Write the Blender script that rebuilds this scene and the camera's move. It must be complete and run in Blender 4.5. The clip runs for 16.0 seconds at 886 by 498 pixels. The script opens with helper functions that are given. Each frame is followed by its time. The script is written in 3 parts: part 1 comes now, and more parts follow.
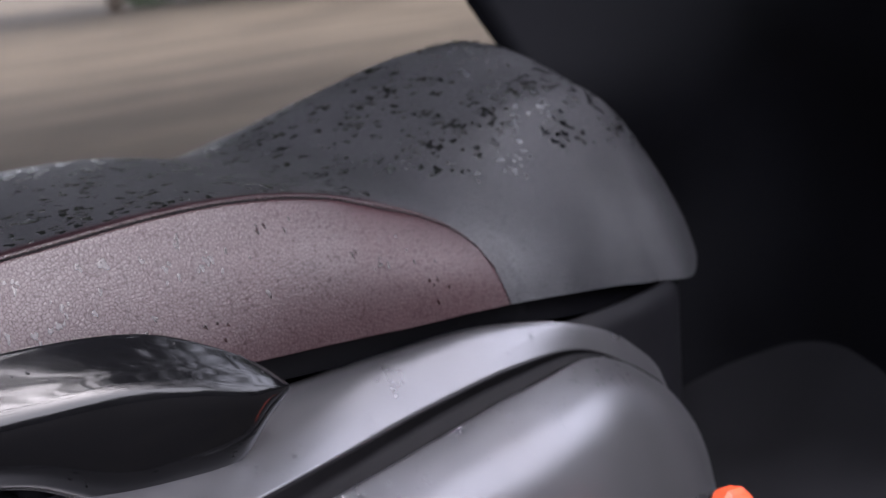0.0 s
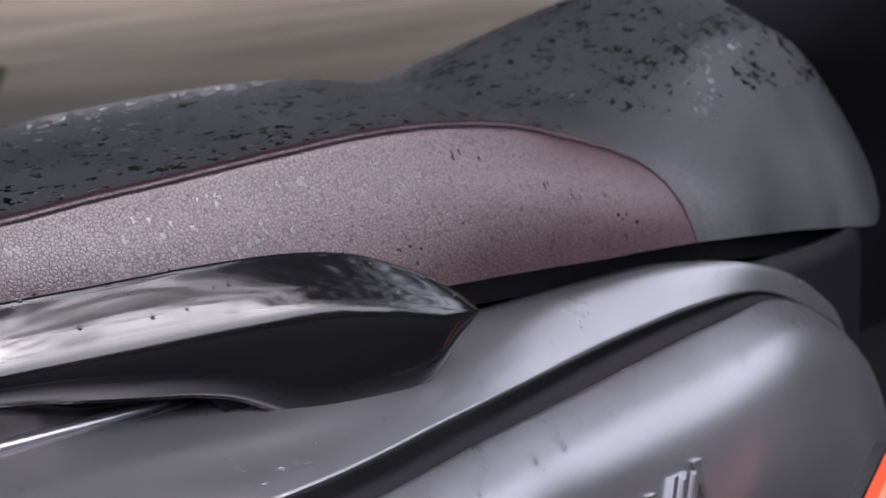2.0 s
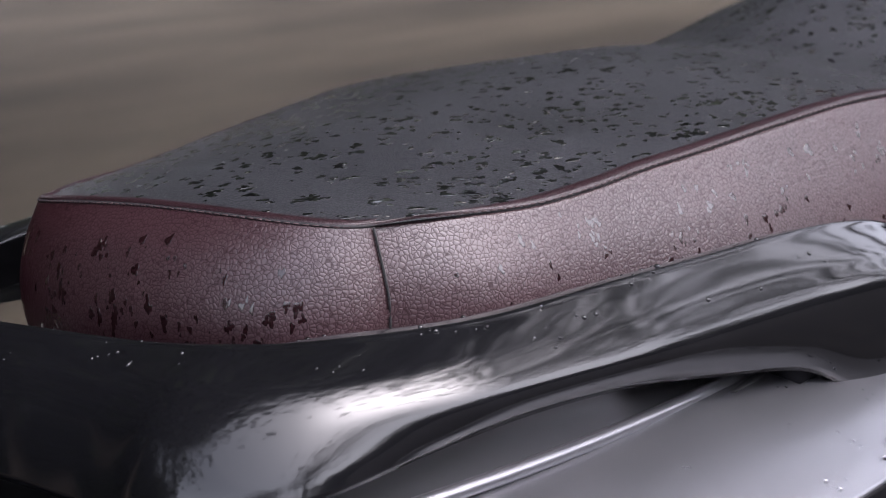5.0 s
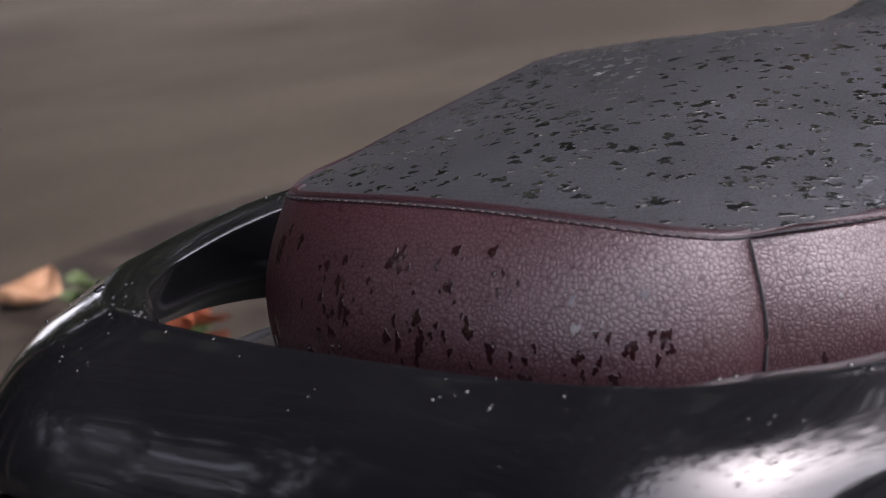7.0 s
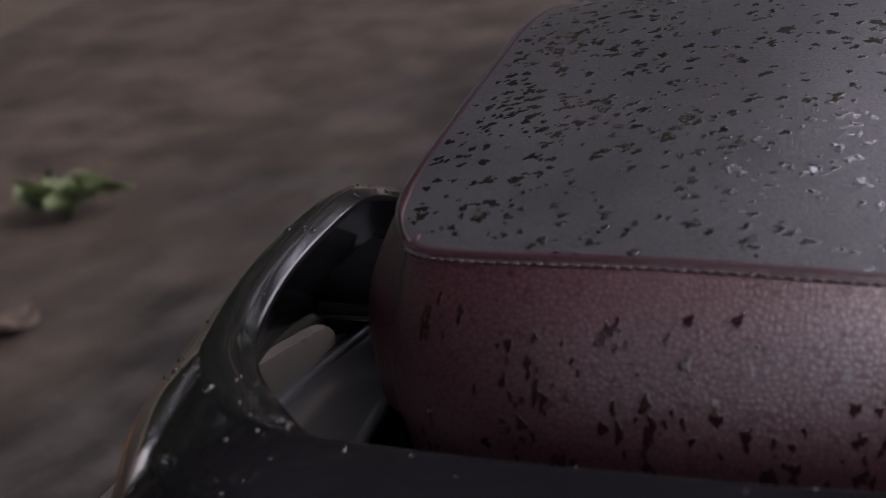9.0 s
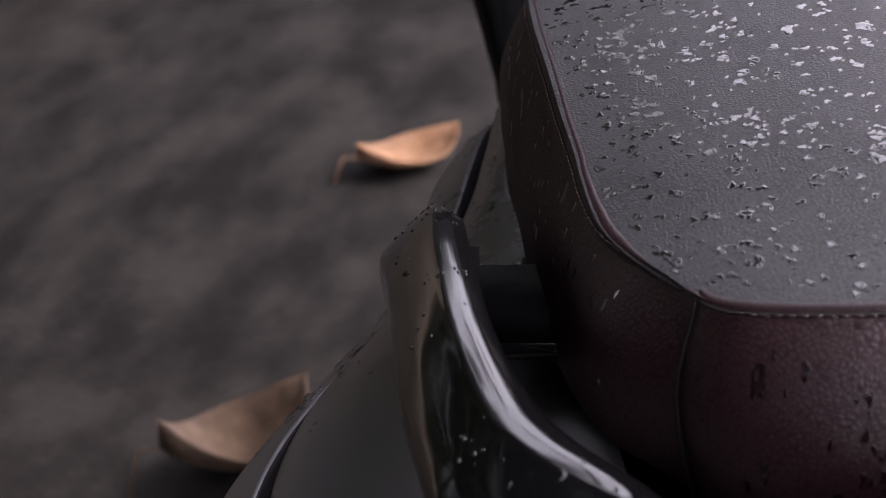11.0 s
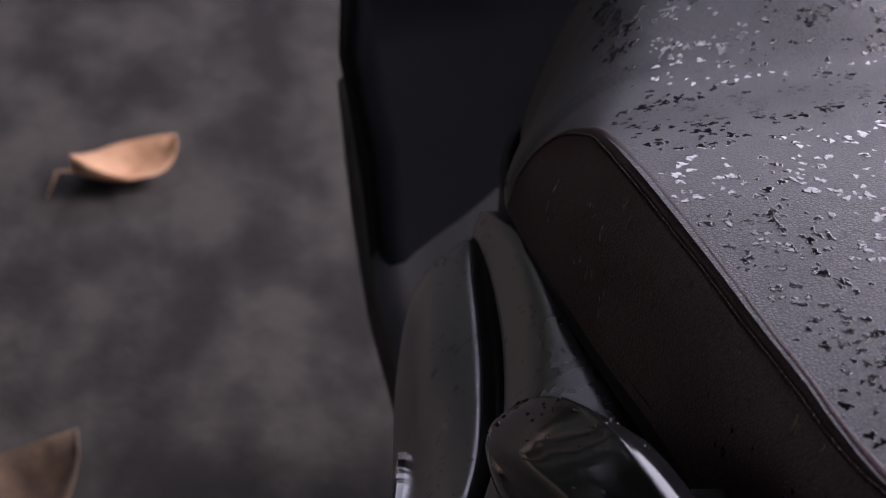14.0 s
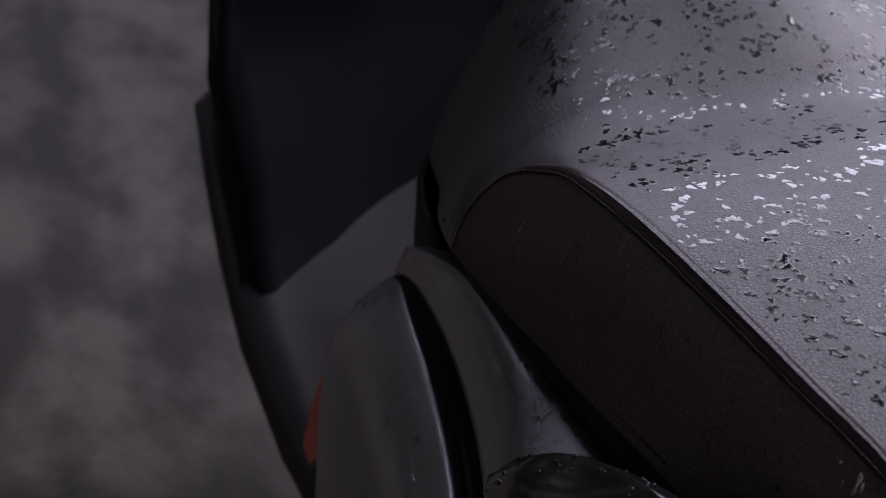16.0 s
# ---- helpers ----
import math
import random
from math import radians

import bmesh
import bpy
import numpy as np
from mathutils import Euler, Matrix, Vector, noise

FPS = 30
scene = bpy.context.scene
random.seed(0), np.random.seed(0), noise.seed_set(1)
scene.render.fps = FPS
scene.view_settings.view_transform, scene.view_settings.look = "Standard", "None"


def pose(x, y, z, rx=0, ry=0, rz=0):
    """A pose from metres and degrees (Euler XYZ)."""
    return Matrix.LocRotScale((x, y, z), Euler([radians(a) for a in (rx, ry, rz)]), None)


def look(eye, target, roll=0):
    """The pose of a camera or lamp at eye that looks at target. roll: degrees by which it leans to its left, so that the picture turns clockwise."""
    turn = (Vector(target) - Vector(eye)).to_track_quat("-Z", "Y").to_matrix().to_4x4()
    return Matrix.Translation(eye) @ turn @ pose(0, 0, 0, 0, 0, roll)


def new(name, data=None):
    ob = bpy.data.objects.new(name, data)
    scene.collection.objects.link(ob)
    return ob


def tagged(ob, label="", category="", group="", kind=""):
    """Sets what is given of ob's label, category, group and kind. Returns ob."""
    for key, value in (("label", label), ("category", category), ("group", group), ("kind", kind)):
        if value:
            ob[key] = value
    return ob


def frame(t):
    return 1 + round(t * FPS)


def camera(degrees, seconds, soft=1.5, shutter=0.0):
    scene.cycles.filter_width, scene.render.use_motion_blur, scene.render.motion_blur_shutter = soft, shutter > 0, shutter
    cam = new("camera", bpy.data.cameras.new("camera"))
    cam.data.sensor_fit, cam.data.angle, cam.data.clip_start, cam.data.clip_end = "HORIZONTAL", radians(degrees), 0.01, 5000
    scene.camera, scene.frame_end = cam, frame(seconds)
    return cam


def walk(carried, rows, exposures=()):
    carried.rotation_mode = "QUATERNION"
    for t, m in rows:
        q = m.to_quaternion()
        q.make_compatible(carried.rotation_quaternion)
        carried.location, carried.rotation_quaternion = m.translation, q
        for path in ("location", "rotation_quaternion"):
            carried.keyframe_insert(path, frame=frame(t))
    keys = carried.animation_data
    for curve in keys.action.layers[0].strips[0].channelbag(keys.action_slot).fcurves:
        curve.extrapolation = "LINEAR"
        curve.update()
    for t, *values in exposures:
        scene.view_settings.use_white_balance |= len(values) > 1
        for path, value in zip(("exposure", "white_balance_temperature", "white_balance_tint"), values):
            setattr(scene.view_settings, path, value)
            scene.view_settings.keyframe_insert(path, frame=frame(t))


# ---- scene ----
cam = camera(23.46, 16.0, soft=1.0)
PATH = [
    (0, look((-0.3147, -1.0251, 0.8493), (0.3522, -0.2944, 0.7031), -7.29)),
    (0.5, look((-0.3057, -1.0348, 0.8487), (0.3458, -0.2902, 0.7036), -7.09)),
    (1, look((-0.2999, -1.0420, 0.8426), (0.3289, -0.2801, 0.6872), -6.86)),
    (1.5, look((-0.3074, -1.0389, 0.8469), (0.3042, -0.2640, 0.6869), -5.74)),
    (2, look((-0.3393, -1.0169, 0.8486), (0.2716, -0.2429, 0.6817), -5.18)),
    (2.5, look((-0.3985, -0.9713, 0.8549), (0.2310, -0.2151, 0.6764), -4.90)),
    (3, look((-0.4678, -0.9087, 0.8649), (0.1983, -0.1872, 0.6757), -5.19)),
    (3.5, look((-0.5268, -0.8559, 0.8675), (0.1624, -0.1559, 0.6803), -5.25)),
    (4, look((-0.5739, -0.8023, 0.8838), (0.1309, -0.1213, 0.6849), -4.49)),
    (4.2, look((-0.5888, -0.7788, 0.8857), (0.1233, -0.1062, 0.6845), -4.29)),
    (6.3, look((-0.6482, -0.5497, 0.8528), (0.1206, 0.0627, 0.6685), -2.74)),
    (6.5, look((-0.6429, -0.5238, 0.8560), (0.1258, 0.0858, 0.6620), -2.58)),
    (7, look((-0.6286, -0.4520, 0.8747), (0.1511, 0.1353, 0.6575), -2.37)),
    (7.5, look((-0.6121, -0.3924, 0.8861), (0.1785, 0.1723, 0.6492), -2.40)),
    (8, look((-0.5979, -0.3379, 0.8956), (0.1989, 0.2008, 0.6219), -2.08)),
    (8.5, look((-0.5958, -0.2785, 0.9080), (0.2307, 0.2053, 0.6203), -2.18)),
    (9, look((-0.6139, -0.1985, 0.9228), (0.2558, 0.1975, 0.6280), -3.86)),
    (9.5, look((-0.6392, -0.1058, 0.9339), (0.2682, 0.1866, 0.6319), -4.70)),
    (9.7, look((-0.6489, -0.0751, 0.9377), (0.2657, 0.1924, 0.6342), -5.11)),
    (11.8, look((-0.6097, 0.1754, 0.9989), (0.3153, 0.1964, 0.6194), 0.29)),
    (12, look((-0.5942, 0.1895, 0.9977), (0.3321, 0.1956, 0.6209), 0.80)),
    (12.5, look((-0.5728, 0.2187, 1.0153), (0.3522, 0.2155, 0.6352), 1.51)),
    (13, look((-0.5571, 0.2536, 1.0300), (0.3667, 0.2247, 0.6481), 1.69)),
    (13.5, look((-0.5323, 0.2957, 1.0336), (0.3869, 0.2323, 0.6448), 2.54)),
    (14, look((-0.5122, 0.3351, 1.0366), (0.4055, 0.2338, 0.6525), 3.24)),
    (14.5, look((-0.4869, 0.3681, 1.0313), (0.4264, 0.2210, 0.6513), 3.91)),
    (15, look((-0.4669, 0.3990, 1.0245), (0.4398, 0.2028, 0.6511), 5.30)),
    (15.5, look((-0.4552, 0.4258, 1.0192), (0.4505, 0.1987, 0.6611), 6.17)),
    (16, look((-0.4510, 0.4344, 1.0331), (0.4471, 0.2070, 0.6568), 5.14)),
]
walk(cam, PATH, [(0, 2.5, 6150, 20), (2.5, 2.52, 6150, 20), (4, 2.78, 6150, 20), (7, 2.9, 6400, 24), (9.5, 2.34, 6600, 28), (13, 2.56, 6450, 28), (16, 2.2, 6100, 29)])

# the lens is wide open: what is nearer or farther than the seat's edge goes soft
cam.data.dof.use_dof = True
cam.data.dof.focus_distance = 0.87
cam.data.dof.aperture_fstop = 16.0
cam.data.dof.aperture_blades = 7

# ---- world and sun: an overcast day under trees ----
world = bpy.data.worlds.new("overcast_sky")
world.use_nodes = True
scene.world = world
wn, wl = world.node_tree.nodes, world.node_tree.links
sky = wn.new("ShaderNodeTexSky")
sky.sky_type = "NISHITA"
sky.sun_disc = False
sky.sun_elevation = radians(55)
sky.sun_rotation = radians(160)
sky.air_density, sky.dust_density, sky.ozone_density = 1.0, 4.0, 1.0
pale = wn.new("ShaderNodeHueSaturation")
pale.inputs["Saturation"].default_value = 0.30
wl.new(sky.outputs[0], pale.inputs["Color"])
wl.new(pale.outputs[0], wn["Background"].inputs["Color"])
wn["Background"].inputs["Strength"].default_value = 0.15
sun_data = bpy.data.lights.new("sun", "SUN")
sun_data.energy, sun_data.angle, sun_data.color = 0.12, radians(120), (1.0, 0.97, 0.93)
sun = new("sun", sun_data)
sun.matrix_world = look((0.82, -2.26, 3.4), (0, 0, 0))


# ---- materials ----
def material(name, color, rough, metal=0.0, coat=0.0, spec=0.5):
    m = bpy.data.materials.new(name)
    m.use_nodes = True
    b = m.node_tree.nodes["Principled BSDF"]
    b.inputs["Base Color"].default_value = (*color, 1)
    b.inputs["Roughness"].default_value = rough
    b.inputs["Metallic"].default_value = metal
    b.inputs["Coat Weight"].default_value = coat
    b.inputs["Coat Roughness"].default_value = 0.03
    b.inputs["Specular IOR Level"].default_value = spec
    return m


def node(m, kind, **inputs):
    n = m.node_tree.nodes.new(kind)
    for key, value in inputs.items():
        n.inputs[key.replace("_", " ")].default_value = value
    return n


def link(m, a, out, b, inp):
    m.node_tree.links.new(a.outputs[out], b.inputs[inp])


def coords(m):
    return node(m, "ShaderNodeTexCoord")


def ramp(m, stops):
    n = node(m, "ShaderNodeValToRGB")
    e = n.color_ramp.elements
    e[0].position, e[0].color = stops[0][0], (*stops[0][1], 1)
    e[1].position, e[1].color = stops[-1][0], (*stops[-1][1], 1)
    for p, c in stops[1:-1]:
        k = e.new(p)
        k.color = (*c, 1)
    return n


def grey(v):
    return (v, v, v)


def varied(m, scale, dark, light, rough=None, detail=6.0, low=0.35, high=0.7):
    """Colour, and if given roughness, that drift with a noise."""
    b = m.node_tree.nodes["Principled BSDF"]
    c, n = coords(m), node(m, "ShaderNodeTexNoise", Scale=scale, Detail=detail, Roughness=0.6)
    link(m, c, "Object", n, "Vector")
    r = ramp(m, [(low, dark), (high, light)])
    link(m, n, "Fac", r, "Fac")
    link(m, r, "Color", b, "Base Color")
    if rough:
        q = ramp(m, [(0.3, grey(rough[0])), (0.7, grey(rough[1]))])
        link(m, n, "Fac", q, "Fac")
        link(m, q, "Color", b, "Roughness")
    return m


def bumped(m, scale, strength, distance, detail=4.0):
    b = m.node_tree.nodes["Principled BSDF"]
    c, n = coords(m), node(m, "ShaderNodeTexNoise", Scale=scale, Detail=detail)
    u = node(m, "ShaderNodeBump", Strength=strength, Distance=distance)
    link(m, c, "Object", n, "Vector")
    link(m, n, "Fac", u, "Height")
    link(m, u, "Normal", b, "Normal")
    return m


def vinyl(name, dark, light, cell, depth, rough, spec, graze=1.0):
    """Pebbled upholstery vinyl: rounded cells with narrow creases, the grain drifting in size, and a thin sheen."""
    m = varied(material(name, light, 0.45, spec=spec), 14.0, dark, light, rough)
    b = m.node_tree.nodes["Principled BSDF"]
    c = coords(m)
    warp = node(m, "ShaderNodeTexNoise", Scale=120.0, Detail=2.0)
    link(m, c, "Object", warp, "Vector")
    mix = node(m, "ShaderNodeMixRGB", Fac=0.0015)
    link(m, c, "Object", mix, "Color1")
    link(m, warp, "Color", mix, "Color2")
    v = node(m, "ShaderNodeTexVoronoi", Scale=1.0 / cell)
    v.feature = "DISTANCE_TO_EDGE"
    link(m, mix, "Color", v, "Vector")
    r = ramp(m, [(0.0, grey(0.0)), (0.14, grey(0.42)), (0.30, grey(0.78)), (0.48, grey(0.95)), (0.7, grey(1.0))])
    link(m, v, "Distance", r, "Fac")
    fine = node(m, "ShaderNodeTexNoise", Scale=2200.0, Detail=2.0)
    link(m, c, "Object", fine, "Vector")
    u2 = node(m, "ShaderNodeBump", Strength=0.25, Distance=0.0001)
    link(m, fine, "Fac", u2, "Height")
    u = node(m, "ShaderNodeBump", Strength=1.0, Distance=depth)
    link(m, r, "Color", u, "Height")
    link(m, u2, "Normal", u, "Normal")
    link(m, u, "Normal", b, "Normal")
    # shade painted into the creases: their colour is darkened and their gloss cut
    tint = b.inputs["Base Color"].links[0].from_node
    crease_shade = ramp(m, [(0.0, grey(0.6)), (0.11, grey(1.0))])
    link(m, v, "Distance", crease_shade, "Fac")
    shaded_base = node(m, "ShaderNodeMixRGB", Fac=1.0)
    shaded_base.blend_type = "MULTIPLY"
    link(m, tint, "Color", shaded_base, "Color1")
    link(m, crease_shade, "Color", shaded_base, "Color2")
    link(m, shaded_base, "Color", b, "Base Color")
    # lower gloss in the creases stands in for their self-shadowing
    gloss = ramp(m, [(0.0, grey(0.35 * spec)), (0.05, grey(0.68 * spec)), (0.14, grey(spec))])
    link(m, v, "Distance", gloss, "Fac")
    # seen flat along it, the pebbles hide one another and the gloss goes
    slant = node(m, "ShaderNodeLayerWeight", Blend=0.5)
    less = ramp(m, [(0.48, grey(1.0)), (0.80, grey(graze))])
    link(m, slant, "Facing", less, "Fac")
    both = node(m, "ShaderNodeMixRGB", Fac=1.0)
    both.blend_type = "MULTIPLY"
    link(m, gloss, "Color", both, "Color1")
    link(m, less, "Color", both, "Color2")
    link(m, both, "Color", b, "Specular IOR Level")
    return m


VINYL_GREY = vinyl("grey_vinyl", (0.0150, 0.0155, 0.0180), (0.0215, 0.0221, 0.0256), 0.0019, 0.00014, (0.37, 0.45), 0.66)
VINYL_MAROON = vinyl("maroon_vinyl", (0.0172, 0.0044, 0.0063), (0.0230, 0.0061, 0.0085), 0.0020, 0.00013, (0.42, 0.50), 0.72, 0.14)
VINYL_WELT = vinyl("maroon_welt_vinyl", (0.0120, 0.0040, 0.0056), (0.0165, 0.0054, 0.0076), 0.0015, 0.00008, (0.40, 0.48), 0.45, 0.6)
THREAD = material("maroon_thread", (0.028, 0.013, 0.014), 0.7)
# near-black strand laid in the seams for the shadow in their gap
SHADOW_GAP = material("black_seam_gap", (0.006, 0.005, 0.006), 0.8)
GLOSS_BLACK = varied(material("gloss_black_lacquer", (0.004, 0.004, 0.005), 0.09, spec=0.39), 9, (0.003, 0.003, 0.0035), (0.005, 0.005, 0.006), (0.075, 0.11))
MATT_BLACK = bumped(varied(material("matt_black_plastic", (0.015, 0.015, 0.017), 0.55), 30, (0.011, 0.011, 0.012), (0.020, 0.020, 0.022), (0.45, 0.65)), 700, 0.3, 0.0003)
FLOOR_GREY = bumped(varied(material("grey_plastic", (0.009, 0.009, 0.0105), 0.55, spec=0.2), 9, (0.007, 0.007, 0.008), (0.011, 0.011, 0.013), (0.4, 0.6)), 500, 0.3, 0.0004)
SHIELD_BLACK = varied(material("dark_plastic", (0.003, 0.003, 0.004), 0.6, spec=0.09), 6, (0.0024, 0.0024, 0.003), (0.0045, 0.0045, 0.006), (0.4, 0.6))
SILVER = bumped(varied(material("matt_silver_paint", (0.18, 0.18, 0.193), 0.40, metal=0.85), 7, (0.167, 0.167, 0.179), (0.193, 0.193, 0.207), (0.26, 0.34)), 1500, 0.22, 0.0003)
GROOVE = bumped(varied(material("dark_grey_channel", (0.0065, 0.0063, 0.0072), 0.6, spec=0.08), 25, (0.0055, 0.0053, 0.006), (0.0078, 0.0076, 0.0086), (0.5, 0.7)), 900, 0.3, 0.0003)
CHROME = material("chrome", (0.75, 0.75, 0.76), 0.08, metal=1.0)
ORANGE = varied(material("orange_plastic", (0.65, 0.07, 0.02), 0.45), 20, (0.55, 0.055, 0.016), (0.72, 0.085, 0.025))
RUBBER = bumped(material("tyre_rubber", (0.018, 0.018, 0.018), 0.8), 90, 0.5, 0.002)
WATER = material("rain_water", (0.002, 0.002, 0.0025), 0.035, spec=0.75)
WATER_RED = material("rain_on_maroon", (0.0085, 0.0031, 0.0038), 0.07, spec=0.5)
CLEAR = material("clear_water", (0.9, 0.9, 0.92), 0.02)
CLEAR.node_tree.nodes["Principled BSDF"].inputs["Transmission Weight"].default_value = 1.0
CLEAR.node_tree.nodes["Principled BSDF"].inputs["IOR"].default_value = 1.33


def ground_material(name, tones, blotch, rough):
    m = material(name, tones[1], rough)
    b = m.node_tree.nodes["Principled BSDF"]
    c = coords(m)
    spread = node(m, "ShaderNodeMapping", Scale=(0.45, 1.0, 1.0))
    link(m, c, "Object", spread, "Vector")
    big = node(m, "ShaderNodeTexNoise", Scale=blotch, Detail=5.0, Roughness=0.55)
    small = node(m, "ShaderNodeTexVoronoi", Scale=90.0)
    link(m, spread, "Vector", big, "Vector")
    link(m, c, "Object", small, "Vector")
    r = ramp(m, [(0.38, tones[0]), (0.5, tones[1]), (0.62, tones[2])])
    link(m, big, "Fac", r, "Fac")
    s = ramp(m, [(0.0, grey(0.82)), (1.0, grey(1.1))])
    link(m, small, "Color", s, "Fac")
    x = node(m, "ShaderNodeMixRGB", Fac=1.0)
    x.blend_type = "MULTIPLY"
    link(m, r, "Color", x, "Color1")
    link(m, s, "Color", x, "Color2")
    link(m, x, "Color", b, "Base Color")
    u = node(m, "ShaderNodeBump", Strength=0.25, Distance=0.002)
    link(m, small, "Distance", u, "Height")
    link(m, u, "Normal", b, "Normal")
    return m


ASPHALT = ground_material("worn_asphalt", ((0.0095, 0.0085, 0.0077), (0.0205, 0.0185, 0.0168), (0.035, 0.0317, 0.0286)), 9.0, 0.8)
ASPHALT.node_tree.nodes["Principled BSDF"].inputs["Specular IOR Level"].default_value = 0.12


def dusty_towards(m, start, end, dust):
    """Dust blown over the ground from the verge, thicker towards it and broken up by a noise."""
    b = m.node_tree.nodes["Principled BSDF"]
    old = b.inputs["Base Color"].links[0].from_node
    c, split = coords(m), node(m, "ShaderNodeSeparateXYZ")
    link(m, c, "Object", split, "Vector")
    n = node(m, "ShaderNodeTexNoise", Scale=2.3, Detail=6.0, Roughness=0.65)
    link(m, c, "Object", n, "Vector")
    far = node(m, "ShaderNodeMapRange")
    far.inputs["From Min"].default_value, far.inputs["From Max"].default_value = start, end
    link(m, split, "Y", far, "Value")
    add = node(m, "ShaderNodeMath")
    add.operation = "MULTIPLY_ADD"
    link(m, n, "Fac", add, 0)
    add.inputs[1].default_value = 0.9
    link(m, far, "Result", add, 2)
    r = ramp(m, [(0.6, grey(0.0)), (1.0, grey(1.0))])
    link(m, add, "Value", r, "Fac")
    patch = node(m, "ShaderNodeTexNoise", Scale=5.0, Detail=5.0, Roughness=0.6)
    link(m, c, "Object", patch, "Vector")
    tone = ramp(m, [(0.36, tuple(0.5 * v for v in dust)), (0.66, tuple(1.35 * v for v in dust))])
    link(m, patch, "Fac", tone, "Fac")
    mix = node(m, "ShaderNodeMixRGB")
    link(m, tone, "Color", mix, "Color2")
    link(m, r, "Color", mix, "Fac")
    link(m, old, "Color", mix, "Color1")
    link(m, mix, "Color", b, "Base Color")


dusty_towards(ASPHALT, 0.9, 2.6, (0.050, 0.0395, 0.0295))
DIRT = ground_material("pale_dirt", ((0.050, 0.041, 0.029), (0.070, 0.057, 0.040), (0.090, 0.074, 0.052)), 0.9, 0.95)
DIRT.node_tree.nodes["Principled BSDF"].inputs["Specular IOR Level"].default_value = 0.12
DRY_LEAF = bumped(varied(material("dry_leaf", (0.42, 0.24, 0.13), 0.7, spec=0.2), 30, (0.36, 0.19, 0.10), (0.50, 0.30, 0.18)), 60, 0.6, 0.004)
BROWN_LEAF = bumped(varied(material("brown_leaf", (0.14, 0.09, 0.06), 0.7), 30, (0.08, 0.05, 0.032), (0.19, 0.125, 0.08)), 60, 0.6, 0.004)
ROTTEN_LEAF = bumped(varied(material("rotting_leaf", (0.05, 0.035, 0.025), 0.7), 30, (0.03, 0.022, 0.016), (0.07, 0.05, 0.036)), 60, 0.6, 0.004)
RED_LEAF = varied(material("red_leaf", (0.22, 0.05, 0.025), 0.7, spec=0.2), 12, (0.14, 0.035, 0.016), (0.27, 0.085, 0.04))
GREEN_LEAF = varied(material("green_leaf", (0.045, 0.07, 0.02), 0.6), 10, (0.03, 0.05, 0.012), (0.07, 0.10, 0.03))
BARK = bumped(varied(material("bark", (0.12, 0.09, 0.07), 0.9), 8, (0.07, 0.055, 0.04), (0.17, 0.13, 0.10)), 30, 0.8, 0.02)
FOLIAGE = varied(material("tree_foliage", (0.03, 0.046, 0.014), 0.6), 1.2, (0.02, 0.033, 0.009), (0.046, 0.066, 0.02))


# ---- building helpers ----
def finish(bm, name, mat, parent=None, label="", smooth=True, thick=0.0):
    bmesh.ops.remove_doubles(bm, verts=bm.verts, dist=1e-6)
    bmesh.ops.recalc_face_normals(bm, faces=bm.faces)
    me = bpy.data.meshes.new(name)
    bm.to_mesh(me)
    bm.free()
    if smooth:
        for p in me.polygons:
            p.use_smooth = True
    me.materials.append(mat)
    ob = new(name, me)
    if parent:
        ob.parent = parent
    if label:
        ob["label"] = label
    if thick:
        s = ob.modifiers.new("thickness", "SOLIDIFY")
        s.thickness, s.offset = thick, -1
    return ob


def part(name, bm, mat, parent, label="", smooth=True, thick=0.0):
    return finish(bm, name, mat, parent, label, smooth, thick)


def grid(rows, closed=False):
    """A mesh from rows of points; closed: the last column meets the first."""
    bm = bmesh.new()
    vs = [[bm.verts.new(p) for p in row] for row in rows]
    n = len(rows[0])
    for a, b in zip(vs, vs[1:]):
        for j in range(n if closed else n - 1):
            k = (j + 1) % n
            f = [a[j], a[k], b[k], b[j]]
            bm.faces.new(f)
    return bm


def cap(bm, rows, ends=(0, -1)):
    bm.verts.ensure_lookup_table()
    n = len(rows[0])
    for e in ends:
        first = 0 if e == 0 else (len(rows) - 1) * n
        bm.faces.new([bm.verts[first + j] for j in range(n)])
    return bm


def spline(xs, ys):
    """A smooth curve through a table, clamped at its ends."""
    xs, ys = np.array(xs, float), np.array(ys, float)
    d = np.gradient(ys, xs)

    def at(x):
        x = min(max(x, xs[0]), xs[-1])
        i = min(int(np.searchsorted(xs, x, side="right")) - 1, len(xs) - 2)
        h = xs[i + 1] - xs[i]
        t = (x - xs[i]) / h
        return float((2 * t**3 - 3 * t**2 + 1) * ys[i] + (t**3 - 2 * t**2 + t) * h * d[i] + (3 * t**2 - 2 * t**3) * ys[i + 1] + (t**3 - t**2) * h * d[i + 1])

    return at


def catmull(pts, n, closed=False):
    """n points along a smooth curve through pts."""
    pts = [Vector(p) for p in pts]
    m = len(pts) if closed else len(pts) - 1
    out = []
    for k in range(n):
        s = k * m / (n if closed else n - 1)
        i = min(int(s), m - 1)
        t = s - i
        if closed:
            a, b, c, d = (pts[(i + j) % len(pts)] for j in (-1, 0, 1, 2))
        else:
            b, c = pts[i], pts[i + 1]
            a = pts[i - 1] if i else b * 2 - c
            d = pts[i + 2] if i + 2 < len(pts) else c * 2 - b
        out.append(0.5 * (2 * b + (c - a) * t + (2 * a - 5 * b + 4 * c - d) * t * t + (3 * b - a - 3 * c + d) * t**3))
    return out


